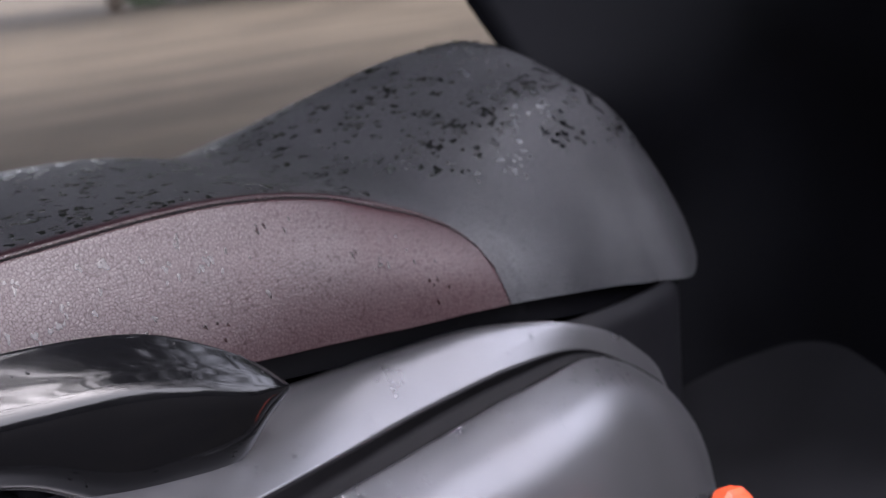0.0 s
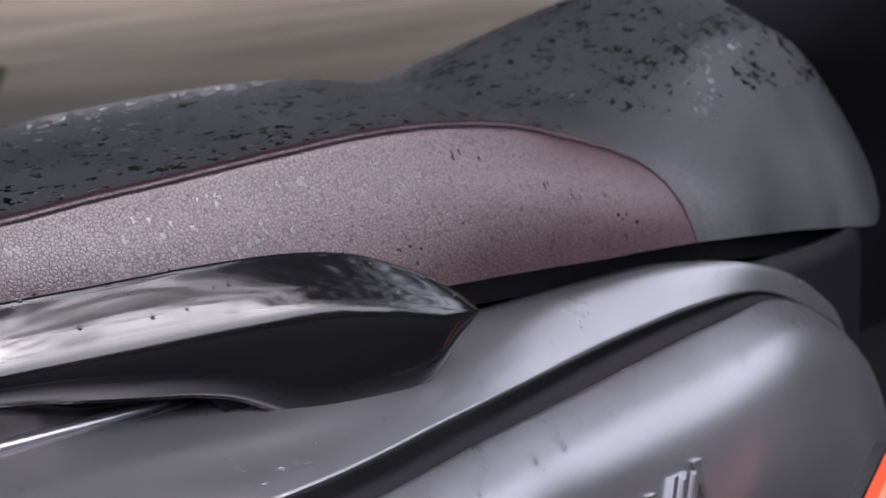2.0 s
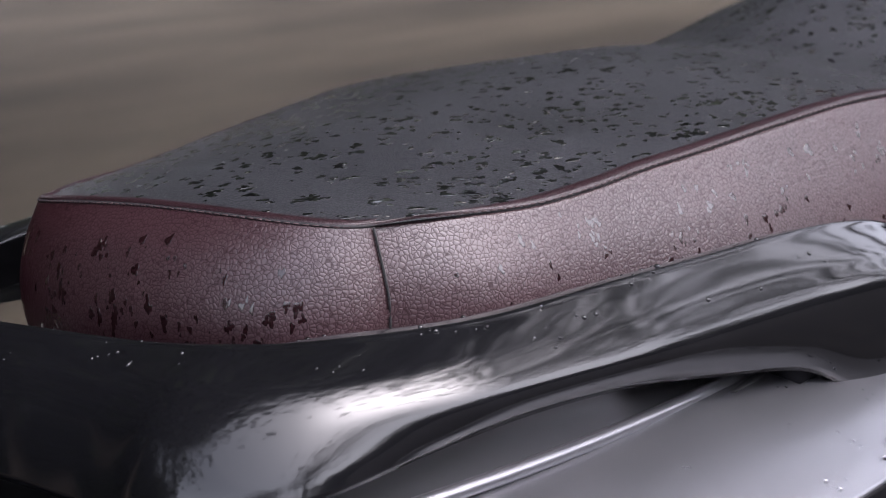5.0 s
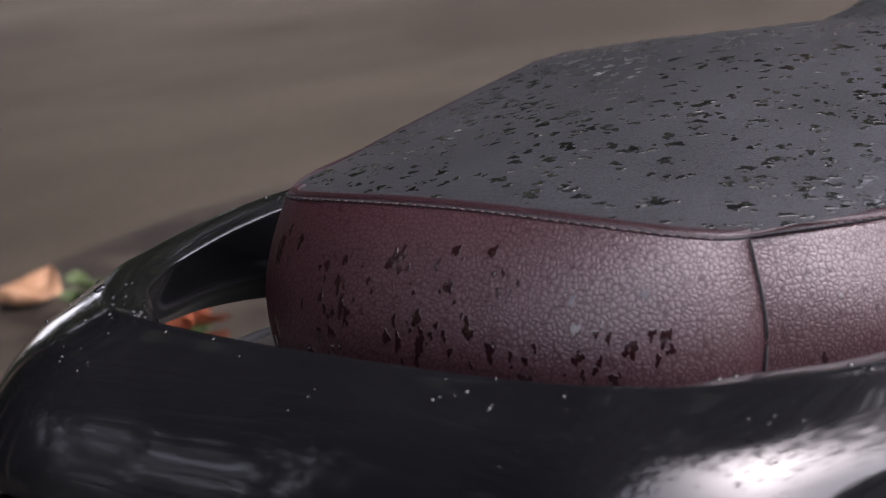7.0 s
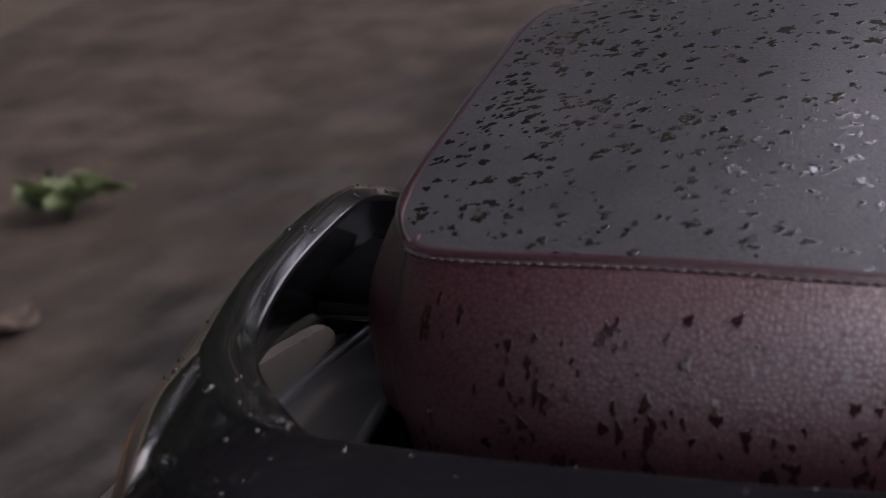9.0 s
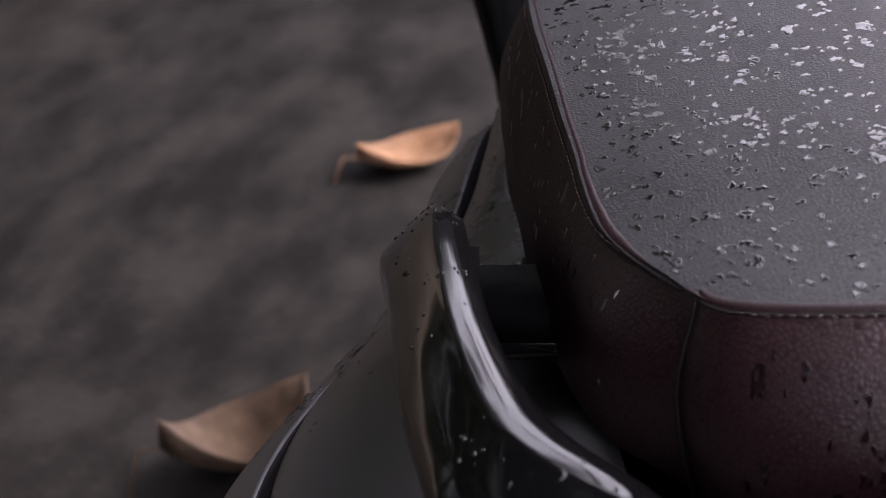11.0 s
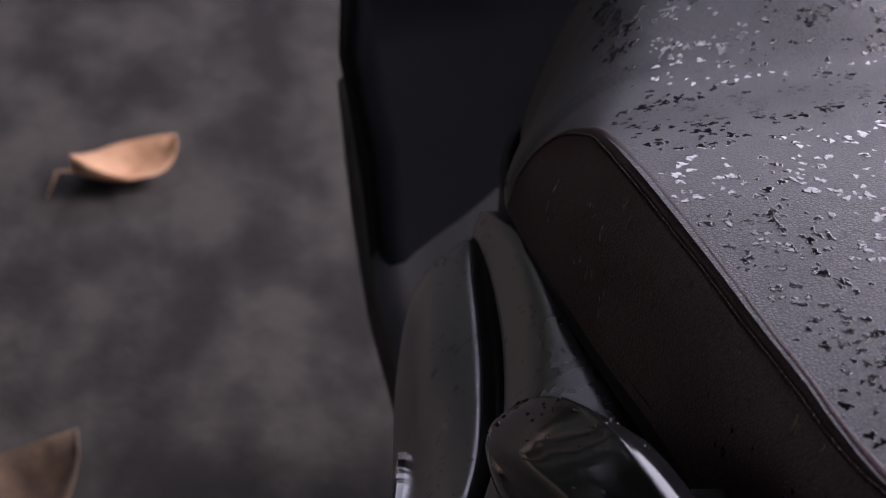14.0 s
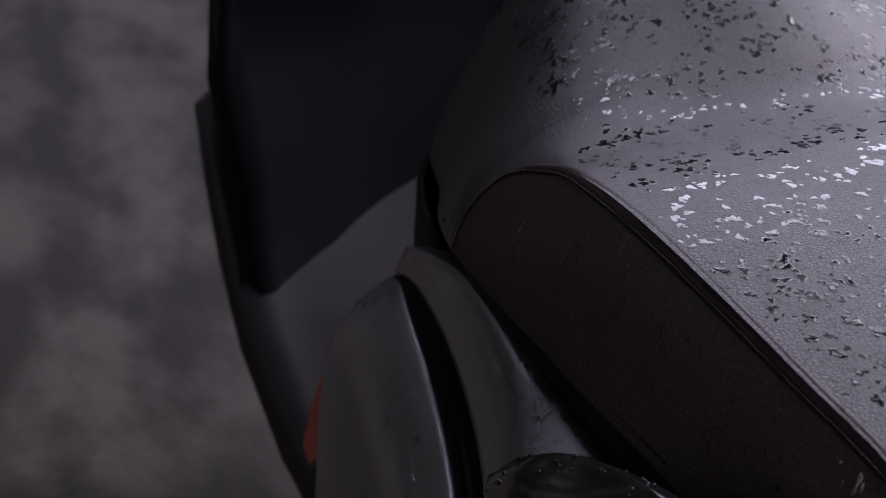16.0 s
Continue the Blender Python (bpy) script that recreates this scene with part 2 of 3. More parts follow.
def tube(pts, radius, sides=8, flat=1.0):
    """A round strand along points; radius a number or a list."""
    rows = []
    for i, p in enumerate(pts):
        way = (pts[min(i + 1, len(pts) - 1)] - pts[max(i - 1, 0)]).normalized()
        side = way.cross(Vector((0, 0, 1)))
        side = side.normalized() if side.length > 1e-4 else Vector((1, 0, 0))
        up = side.cross(way)
        r = radius[i] if isinstance(radius, list) else radius
        rows.append([p + r * (math.cos(a) * side + flat * math.sin(a) * up) for a in (2 * math.pi * k / sides for k in range(sides))])
    return cap(grid(rows, closed=True), rows)


def slab(a, b, bevel=0.004):
    bm = bmesh.new()
    bmesh.ops.create_cube(bm, size=1)
    for v in bm.verts:
        v.co = Vector([a[i] + (v.co[i] + 0.5) * (b[i] - a[i]) for i in range(3)])
    if bevel:
        bmesh.ops.bevel(bm, geom=bm.edges[:], offset=bevel, segments=2, affect="EDGES")
    return bm


def smooth_step(x, a, b):
    t = min(max((x - a) / (b - a), 0), 1)
    return t * t * (3 - 2 * t)


# ---- the ground ----
def disc(radius, z, rings, spokes, edge=None):
    rows = []
    for i in range(rings + 1):
        r = radius * (i / rings) ** 2.2
        rows.append([Vector((r * math.cos(a), r * math.sin(a), z)) for a in (2 * math.pi * k / spokes for k in range(spokes))])
    return grid(rows[1:], closed=True), rows


bm, rows = disc(900, 0.0, 40, 64)
bm.verts.ensure_lookup_table()
bm.faces.new([bm.verts[j] for j in range(64)])
ground = tagged(finish(bm, "ground", DIRT), "pale trodden dirt reaching to the horizon", "ground", kind="structure")

# the asphalt lies on the dirt with a crumbled edge
rows = []
for i in range(121):
    x = -30 + i * 0.5
    edge = 2.35 + 0.10 * x + 0.25 * noise.noise(Vector((x * 0.9, 3, 0))) + 0.08 * noise.noise(Vector((x * 4, 7, 0)))
    rows.append([Vector((x, y, z)) for y, z in ((-30, 0.006), (-2, 0.006), (0.6, 0.006), (edge - 0.06, 0.006), (edge, 0.001))])
road = tagged(finish(grid(rows), "road", ASPHALT), "worn grey asphalt with damp dark blotches", "road", kind="structure")

# ---- the scooter ----
scooter = new("scooter")
scooter.matrix_basis = pose(0, -0.008, 0, 0, 0, 1.9)
tagged(scooter, "parked silver-grey scooter with a rain-spotted two-tone seat", "scooter")
bpy.context.view_layer.update()


def sp(name, bm, mat, label="", smooth=True, thick=0.0, under=None):
    """A part of the scooter, or of one of its parts, built in world places."""
    ob = finish(bm, name, mat, None, label, smooth, thick)
    ob.parent = under or scooter
    return ob


# seat: a section of five points at each station, from the middle of the top out and down to the lower edge
SX = (0, .034, .068, .103, .137, .172, .209, .245, .28, .315, .35, .385, .42, .454, .488, .541, .609, .66, .711, .745, .785, .818, .835)
top_z = spline((0, .04, .09, .12, .16, .20, .25, .30, .34, .365, .39, .42, .45, .50, .576, .64, .68, .72, .765, .79, .815, .835),
               (.7345, .736, .7385, .740, .7415, .7435, .7462, .7478, .7478, .7465, .7430, .7375, .7360, .7465, .764, .775, .775, .760, .733, .705, .67, .615))
seam_y = spline(SX, (.098, .1175, .1305, .138, .1430, .1490, .1545, .1595, .1640, .1670, .1683, .1675, .1635, .154, .1415, .127, .107, .100, .093, .082, .064, .042, .02))
seam_z = spline(SX, (.7165, .7158, .7148, .7168, .7200, .7225, .7253, .7278, .7297, .7295, .7265, .7205, .7125, .710, .712, .7195, .735, .733, .720, .697, .665, .640, .610))
side_y = spline(SX, (.102, .130, .141, .149, .156, .163, .169, .174, .179, .183, .186, .189, .190, .190, .186, .1735, .148, .138, .127, .110, .085, .055, .028))
side_z = spline(SX, (.6862, .686, .686, .687, .688, .688, .688, .688, .688, .688, .6875, .685, .681, .678, .6766, .675, .678, .673, .665, .651, .630, .615, .605))
low_y = spline(SX, (.099, .128, .142, .152, .161, .169, .175, .180, .185, .188, .190, .193, .195, .197, .198, .190, .168, .156, .143, .120, .090, .060, .03))
low_z = spline(SX, (.6488, .649, .650, .650, .651, .651, .652, .652, .652, .650, .6486, .647, .645, .644, .642, .636, .626, .618, .610, .6056, .603, .602, .601))
shoulder = spline((0, .40, .50, .62, .862), (.58, .58, .60, .66, .6))
seam_share = spline((0, .39, .41, .435, .455, .4716, .479, .484, .4865, .86), (.5, .5, .512, .56, .62, .71, .80, .92, 1, 1))


def seam_w(x):
    return max(seam_share(x), 0.5)


def rear_at(y, h):
    """The back of the seat; h from 0 at the top seam to 1 at the bottom."""
    depth = rear_depth(h)
    half = rear_half(h)
    z = (.7238 - .0073 * (abs(y) / .099) ** 2) * (1 - h) + .642 * h
    f = min(abs(y) / half, 1)
    return Vector((-depth * (1 - f**2.5) ** 0.5, y, z))


rear_depth = spline((0, .15, .3, .5, .7, .88, 1), (.032, .043, .049, .053, .052, .046, .035))
rear_half = spline((0, .4, 1), (.0995, .106, .100))


def section(x, w):
    p0 = (0, top_z(x))
    p2 = (seam_y(x), seam_z(x))
    f = shoulder(x)
    p1 = (f * p2[0], p0[1] - (p0[1] - p2[1]) * (f**1.35 * 0.95))
    p3, p4 = (side_y(x), side_z(x)), (low_y(x), low_z(x))
    pts = [(-p1[0], p1[1]), p0, p1, p2, p3, p4, (p4[0] - 0.006, p4[1] - 0.03)]
    s = min(max(w, 0), 1) * 4
    i = min(int(s), 3)
    t = s - i
    a, b, c, d = (Vector(pts[i + k]) for k in range(4))
    soft = 0.5 * (2 * b + (c - a) * t + (2 * a - 5 * b + 4 * c - d) * t * t + (3 * b - a - 3 * c + d) * t**3)
    if i == 1:
        d = c + (c - b) * 0.9 + Vector((0, -0.002))
    if i == 2:
        a = b - (c - b)
    hard = 0.5 * (2 * b + (c - a) * t + (2 * a - 5 * b + 4 * c - d) * t * t + (3 * b - a - 3 * c + d) * t**3)
    k = smooth_step(x, 0.36, 0.47)
    return hard * (1 - k) + soft * k


def seat_at(x, w):
    """The place on one half of the seat's skin; w from 0 in the middle of the top to 1 at the lower edge."""
    q = section(x, w)
    p = Vector((x, q.x, q.y))
    if x < 0.12:
        bow = (1 - x / 0.12) ** 2
        if w <= 0.5:
            base = section(0, w)
            r = rear_at(base.x, 0)
            p += Vector((r.x * bow, 0, (r.z - base.y) * bow))
        else:
            p.x -= 0.006 * bow * math.sin(math.pi * (w - 0.5) * 1.6)
    return p


def side(p, s):
    return Vector((p.x, p.y * s, p.z))


def half_seat(p, s):
    """A point of one half of the seat; the stuffing pulls the half with s = 1 further in, most at its lower edge."""
    if s < 0:
        return side(p, s)
    k = smooth_step(p.x, 0.03, 0.25) * min(1.0, p.y / 0.10) * (0.0045 + 0.0075 * smooth_step(0.725 - p.z, 0, 0.06)) * (1 - 0.6 * smooth_step(p.x, 0.5, 0.7))
    return Vector((p.x, p.y - k, p.z))


def half_body(p, s):
    """The same for the covers, whose half with s = 1 stands further in towards the front."""
    k = smooth_step(p.x, 0.09, 0.30) * (1 - smooth_step(p.x, 0.45, 0.60)) if s > 0 else 0
    return Vector((p.x, p.y * s - 0.015 * k, p.z))


def half_rail(p, s):
    """The same for the rail, whose end with s = 1 sits lower and a little shorter."""
    if s < 0 or p.x < 0.12:
        return side(p, s)
    k = smooth_step(p.x, 0.12, 0.26)
    return Vector((min(p.x, 0.15 + (p.x - 0.15) * 0.94), p.y - 0.005 * k, p.z - 0.017 * k))


stations = [0, .004, .01] + [0.009 * k for k in range(2, 45)] + [.404 + .0055 * k for k in range(15)] + [.4865, .494] + [.505 + .00725 * k for k in range(41)] + [.802, .809, .815, .821, .826, .830, .833, .835]
rows = []
for x in stations:
    e = seam_w(x)
    half = [seat_at(x, e * j / 40) for j in range(41)]
    rows.append([half_seat(p, -1) for p in reversed(half[1:])] + [half_seat(p, 1) for p in half])
bm = grid(rows)
bm.verts.ensure_lookup_table()
bm.faces.new([bm.verts[(len(rows) - 1) * 81 + j] for j in range(81)])
seat = sp("seat", bm, VINYL_GREY, "dark grey pebbled vinyl seat beaded with rain")
band_width = spline((0, .38, .42, .46, .4864), (.0074, .0074, .006, .003, .001))


def welt(x, below):
    """The welt at a station, above or below the edge of the grey top: its upper edge, its lower edge, the share of the section where the panel starts, and the way out."""
    e = max(seam_w(x), 0.5001)
    under = 0.5 * smooth_step(x, 0.005, 0.12) if below else 0
    edge = seat_at(x, e)
    p, q, wp, wq = edge, edge, e, e
    while (p - edge).length < band_width(x) * (1 - under) and wp > 0.1:
        wp -= 0.002
        p = seat_at(x, wp)
    while (q - edge).length < band_width(x) * under and wq < 1:
        wq += 0.002
        q = seat_at(x, wq)
    d = (q - p).normalized()
    return p, q, wq, Vector((0, -d.z, d.y)).normalized()


def roll(p, q, out, high):
    """The rounded section of a folded welt, tucked in at both edges."""
    row = []
    for k in range(9):
        f = k / 8
        row.append(p.lerp(q, f) + out * (high * math.sin(math.pi * f) ** 0.6 - 0.0006 * (k == 0) - 0.0012 * (k == 8)))
    return row


seam_x = [v for v in stations if v < 0.4864] + [0.4864]
both_welts = {s: [welt(x, s > 0) for x in seam_x] for s in (-1, 1)}
for s in (-1, 1):
    welts = both_welts[s]
    rows = []
    for x, (p, q, w0, out) in zip(seam_x, welts):
        row = []
        sink = Vector((0, 0.75, 0.65))
        for j, f in enumerate((0, .012, .03, .06, .1, .15, .2, .27, .34, .42, .5, .6, .7, .8, .9, 1)):
            d = (0.0018, 0.0005, 0.0001)[j] if j < 3 else 0
            row.append(half_seat(seat_at(x, w0 + (1 - w0) * f) - sink * d, s))
        rows.append(row)
    sp("side_panel", grid(rows), VINYL_MAROON, "maroon-brown pebbled vinyl side panel", under=seat)
    rows = [[half_seat(v, s) for v in roll(p, q, out, 0.0015 * min(1, band_width(x) / 0.006))] for x, (p, q, w0, out) in zip(seam_x, welts)]
    sp("welt", grid(rows), VINYL_WELT, "folded maroon welt along the seam", under=seat)
    sp("seam", tube([half_seat(q - Vector((0, 0.0006, 0.0005)), s) for p, q, w0, out in welts], 0.0008, 6), SHADOW_GAP, "dark sunken seam", under=seat)


rows = []
REAR_H = 0.0
for j in range(23):
    h = (REAR_H, REAR_H + .004, REAR_H + .01, REAR_H + .022)[j] if j < 4 else REAR_H + .022 + (1 - REAR_H - .022) * (j - 3) / 19
    half = rear_half(h)
    dip = (0.0018, 0.0005, 0.0001)[j] if j < 3 else 0
    rows.append([rear_at(half * math.sin(math.pi / 2 * (-1 + k / 24)), h) + Vector((dip, 0, 0)) for k in range(49)])
sp("rear_panel", grid(rows), VINYL_MAROON, "maroon-brown pebbled vinyl rear panel with run-down drops", under=seat)


def rear_line(h, inset, n=49):
    out = []
    for k in range(n):
        p = rear_at(rear_half(h) * math.sin(math.pi / 2 * (-1 + 2 * k / (n - 1))), h)
        p.x += inset
        out.append(p)
    return out


rows = []
for q in rear_line(0, 0):
    p = q + Vector((0.0066, -0.02 * q.y, 0.0014))
    rows.append(roll(p, q, Vector((-0.35, 1.2 * q.y, 0.93)).normalized(), 0.0015))
sp("welt", grid(rows), VINYL_WELT, "folded maroon welt along the seam", under=seat)
sp("seam", tube(rear_line(REAR_H, 0.0005), 0.0008, 6), SHADOW_GAP, "dark sunken seam", under=seat)
for s in (-1, 1):
    edge = [side(rear_at(rear_half(h) * 0.9995, h), s) + Vector((-0.0004, 0.0009 * s, 0)) for h in (REAR_H + 0.01 + (0.99 - REAR_H) * j / 18 for j in range(19))]
    sp("corner_seam", tube(edge, 0.0006, 6), SHADOW_GAP, "stitched upright corner seam", under=seat)


def stitches(line, drop, out, gap=0.0042):
    """A row of short thread stitches that follow a line."""
    bm = bmesh.new()
    along, want = 0.0, 0.0
    for a, b in zip(line, line[1:]):
        d = (b - a).length
        while want < along + d:
            p = a + (b - a) * ((want - along) / d)
            way = (b - a).normalized()
            n = Vector((-way.y, way.x, 0)) * out
            q = p + n + Vector((0, 0, -drop))
            h, r = way * 0.0014, 0.00038
            u = way.cross(Vector((0, 0, 1))).normalized() * r
            v = Vector((0, 0, r))
            vs = [bm.verts.new(q + e * h + c) for e in (-1, 1) for c in (u, v, -u, -v)]
            for k in range(4):
                m = (k + 1) % 4
                bm.faces.new((vs[k], vs[m], vs[4 + m], vs[4 + k]))
            bm.faces.new(vs[:4][::-1])
            bm.faces.new(vs[4:])
            want += gap
        along += d
    return bm


for s in (-1, 1):
    sp("stitching", stitches([half_seat(q + Vector((0, 0.0005, 0.0003)), s) for p, q, w0, out in both_welts[s]], 0.0, 0.0), THREAD, "pale maroon stitch thread", under=seat)
sp("stitching", stitches(rear_line(REAR_H, -0.0002), 0.0, 0.0), THREAD, "pale maroon stitch thread", under=seat)

# the plastic pan under the upholstery
rows = []
for x in [-0.025, 0.0, 0.05] + [0.1 + 0.06 * k for k in range(12)] + [0.81]:
    y, z = low_y(max(x, 0)) - 0.012, low_z(max(x, 0))
    rows.append([Vector((x, py, pz)) for py, pz in ((-y, z + 0.006), (-y + 0.006, z - 0.016), (0, z - 0.018), (y - 0.006, z - 0.016), (y, z + 0.006), (0, z + 0.02))])
sp("seat_pan", cap(grid(rows, closed=True), rows), SHIELD_BLACK, "black plastic seat pan", under=seat, smooth=False)

# ---- grab rail: inner edge, ridge, outer edge and lower edge at each station ----
RAIL = [
    ((-.082, .0, .675), (-.091, .0, .683), (-.120, .0, .661), (-.134, .0, .633)),
    ((-.082, .053, .675), (-.092, .055, .684), (-.127, .058, .662), (-.141, .060, .633)),
    ((-.078, .096, .676), (-.094, .103, .688), (-.137, .113, .664), (-.148, .118, .634)),
    ((-.060, .124, .685), (-.076, .133, .688), (-.110, .151, .666), (-.120, .160, .640)),
    ((-.032, .143, .685), (-.042, .159, .688), (-.058, .180, .664), (-.057, .176, .647)),
    ((-.002, .156, .685), (-.006, .172, .688), (-.009, .193, .663), (-.006, .184, .649)),
    ((.049, .169, .6865), (.048, .184, .690), (.047, .204, .662), (.048, .194, .647)),
    ((.104, .178, .6865), (.104, .192, .690), (.104, .211, .661), (.104, .202, .639)),
    ((.157, .186, .6865), (.157, .199, .690), (.157, .219, .661), (.157, .211, .629)),
    ((.201, .193, .682), (.201, .204, .688), (.201, .228, .660), (.201, .216, .607)),
    ((.236, .199, .674), (.236, .208, .682), (.237, .233, .654), (.237, .217, .604)),
    ((.267, .206, .658), (.267, .214, .669), (.268, .233, .646), (.268, .220, .614)),
    ((.288, .211, .648), (.288, .218, .656), (.288, .229, .644), (.288, .222, .631)),
    ((.300, .220, .6435), (.300, .2215, .645), (.300, .2245, .643), (.300, .223, .640)),
]


def rail_rows():
    """Cross-sections along the rail: an inner strip that rises to a crisp crest, a slanted outer face, a rounded flank and an undercut belly."""
    half = [[Vector(p) for p in r] for r in RAIL]
    full = [[half_rail(p, -1) for p in r] for r in reversed(half[1:])] + [[half_rail(p, 1) for p in r] for r in half]
    lanes = [catmull([r[k] for r in full], 8 * (len(full) - 1) + 1) for k in range(4)]
    rows = []
    for a, b, c, d in zip(*lanes):
        e = Vector((a.x * 0.7 + d.x * 0.3, a.y * 0.7 + d.y * 0.3, d.z + 0.35 * (a.z - d.z)))
        inner = catmull([a, (a + b) / 2 + Vector((0, 0, 0.0012 * min(1.0, (b - c).length / 0.03))), b], 9)
        outer = catmull([b.lerp(c, 0.03), b.lerp(c, 0.35) + Vector((0, 0, 0.055 * (b - c).length)), b.lerp(c, 0.7) + Vector((0, 0, 0.085 * (b - c).length)), c, c.lerp(d, 0.5) + (c - b) * 0.08, d], 22)
        rows.append(inner + outer + [d.lerp(e, 0.04), d.lerp(e, 0.5), e.lerp(d, 0.04), e.lerp(a, 0.5), a.lerp(e, 0.05)])
    return rows


rr = rail_rows()
grab_rail = sp("grab_rail", cap(grid(rr, closed=True), rr), GLOSS_BLACK, "gloss black grab rail with rain drops")
for s in (-1, 1):
    # foot under each end, and the stay that runs in beneath the seat
    rows = [[Vector((x, y * s, z)) for x, y, z in ((a, .184, top), (b, .184, top), (b, .206, top), (a, .206, top))] for a, b, top in ((.145, .225, .648), (.150, .215, .636), (.158, .205, .622), (.162, .20, .600))]
    sp("rail_foot", cap(grid(rows, closed=True), rows), SHIELD_BLACK, "black mounting foot", under=grab_rail)
    rows = [[Vector((x, y * s, z)) for x, z in ((.112, .648), (.114, .664), (.158, .666), (.160, .648))] for y in (.10, .14, .186)]
    sp("rail_bolt", tube([Vector((.101, .10 * s, .652)), Vector((.101, .184 * s, .654))], .0035, 8), GLOSS_BLACK, "black rod beside the stay", under=grab_rail)
    sp("rail_stay", cap(grid(rows, closed=True), rows), SHIELD_BLACK, "black stay between rail and frame", under=grab_rail)

# ---- body covers ----
BX = (-.124, -.002, .085, .173, .264, .334, .404, .473, .542, .611, .662, .696)
edge_y = spline(BX, (.130, .1705, .1807, .1836, .1813, .1834, .1865, .1890, .1900, .1720, .1500, .1170))
edge_z = spline(BX, (.6330, .6291, .6298, .6285, .6280, .6301, .6331, .6325, .6190, .5900, .5540, .5130))
line_y = spline(BX, (.195, .2476, .2611, .2600, .2412, .2233, .2134, .2081, .1967, .1804, .1575, .1241))
line_z = spline(BX, (.5809, .5873, .5917, .5958, .6002, .6015, .6063, .6100, .6036, .5730, .5410, .5050))
groove_depth = spline((-.124, .44, .50, .545, .58, .70), (.009, .009, .007, .003, 0, 0))
groove_width = spline((-.124, .26, .44, .50, .55, .60, .70), (.017, .017, .015, .0115, .005, .0015, .001))
belly = spline((-.124, .09, .35, .54, .65, .70), (.034, .034, .032, .032, .027, .015))


def cover_section(x):
    """Upper strip to the groove's upper lip; the groove; the lower bulge."""
    ty, tz, gy, gz = edge_y(x), edge_z(x), line_y(x), line_z(x)
    d, w, b = groove_depth(x), groove_width(x), belly(x)
    dn = Vector((gy - ty, gz - tz)).normalized()
    nrm = Vector((-dn.y, dn.x)) if dn.x > 0 else Vector((dn.y, -dn.x))
    lift = 1 - smooth_step(x, 0.05, 0.14)
    top, lip = Vector((ty, tz)), Vector((gy, gz))
    round_over = [top.lerp(lip, 0.5) + nrm * max(0.0025, 0.14 * (tz - gz)), top.lerp(lip, 0.8) + nrm * max(0.0018, 0.10 * (tz - gz))]
    shelf = [Vector((ty + (gy - ty) * f, tz - (tz - gz) * g)) for f, g in ((0.38, 0.07), (0.67, 0.42))]
    upper = [Vector((ty - 0.05, tz - 0.012 + 0.030 * lift)), Vector((ty - 0.02, tz - 0.003 + 0.012 * lift)), top] + [a.lerp(b, smooth_step(x, 0.29, 0.38)) for a, b in zip(round_over, shelf)] + [lip]
    fall = Vector((0.62, -0.78))
    lip = Vector((gy, gz)) + fall * w
    floor = [Vector((gy, gz)), Vector((gy, gz)) - nrm * d + fall * w * 0.15, lip - nrm * d - fall * w * 0.15, lip]
    lower = [lip, lip + Vector((0.10 * b, -0.0008)), lip + Vector((0.40 * b, -0.0085)), lip + Vector((0.72 * b, -0.020)), lip + Vector((0.97 * b, -0.038)), lip + Vector((1.10 * b, -0.066)), lip + Vector((1.10 * b, -0.10)), Vector((lip.x + 0.9 * b, 0.40)), Vector((lip.x - 0.2 * b, 0.33)), Vector((lip.x - 0.06, 0.30))]
    return upper, floor, lower


def outward(ob, s):
    """Turns a sheet's faces to the side s, so that its thickness goes inwards."""
    if sum(p.normal.y * s + 0.6 * p.normal.z for p in ob.data.polygons) < 0:
        ob.data.flip_normals()
    return ob


def cover_rows(which, s, xs, n):
    rows = []
    for x in xs:
        pts = cover_section(x)[which]
        line = [Vector((q.x, q.y, 0)) for q in pts]
        if which == 1:
            # the channel has crisp corners and a flat floor
            line = [a.lerp(b, k / 4) for a, b in zip(line, line[1:]) for k in range(4)] + [line[-1]]
        else:
            line = catmull(line, n)
        rows.append([half_body(Vector((x, p.x, p.y)), s) for p in line])
    return rows


body_x = [-.124 + .009 * k for k in range(89)] + [.678, .686, .692, .696]
covers = {}
for s in (-1, 1):
    low = outward(sp("side_cover", grid(cover_rows(2, s, body_x, 56)), SILVER, "matt silver side cover with rain drops", thick=0.003), s)
    covers[s] = low
    outward(sp("upper_cover", grid(cover_rows(0, s, body_x, 36)), SILVER, "matt silver upper cover strip", under=low, thick=0.003), s)
    outward(sp("groove", grid(cover_rows(1, s, body_x, 12)), GROOVE, "dark grey recessed styling groove", under=low, thick=0.002), s)
    # dark inlaid bead along the joint with the tail cover
    bead = catmull([(.150, .191 * s, .6275), (.065, .197 * s, .6195), (0, .200 * s, .6150), (-.056, .203 * s, .6060), (-.115, .205 * s, .5930)], 22)
    sp("trim_strip", tube(bead, 0.0022, 8), MATT_BLACK, "black trim strip along the joint", under=low)
    bead = catmull([(.155, .186 * s, .6285), (.07, .186 * s, .6280), (0, .181 * s, .6275), (-.07, .170 * s, .6270), (-.115, .158 * s, .6250)], 22)
    sp("trim_ridge", tube(bead, 0.0035, 10), SILVER, "raised silver ridge", under=low)

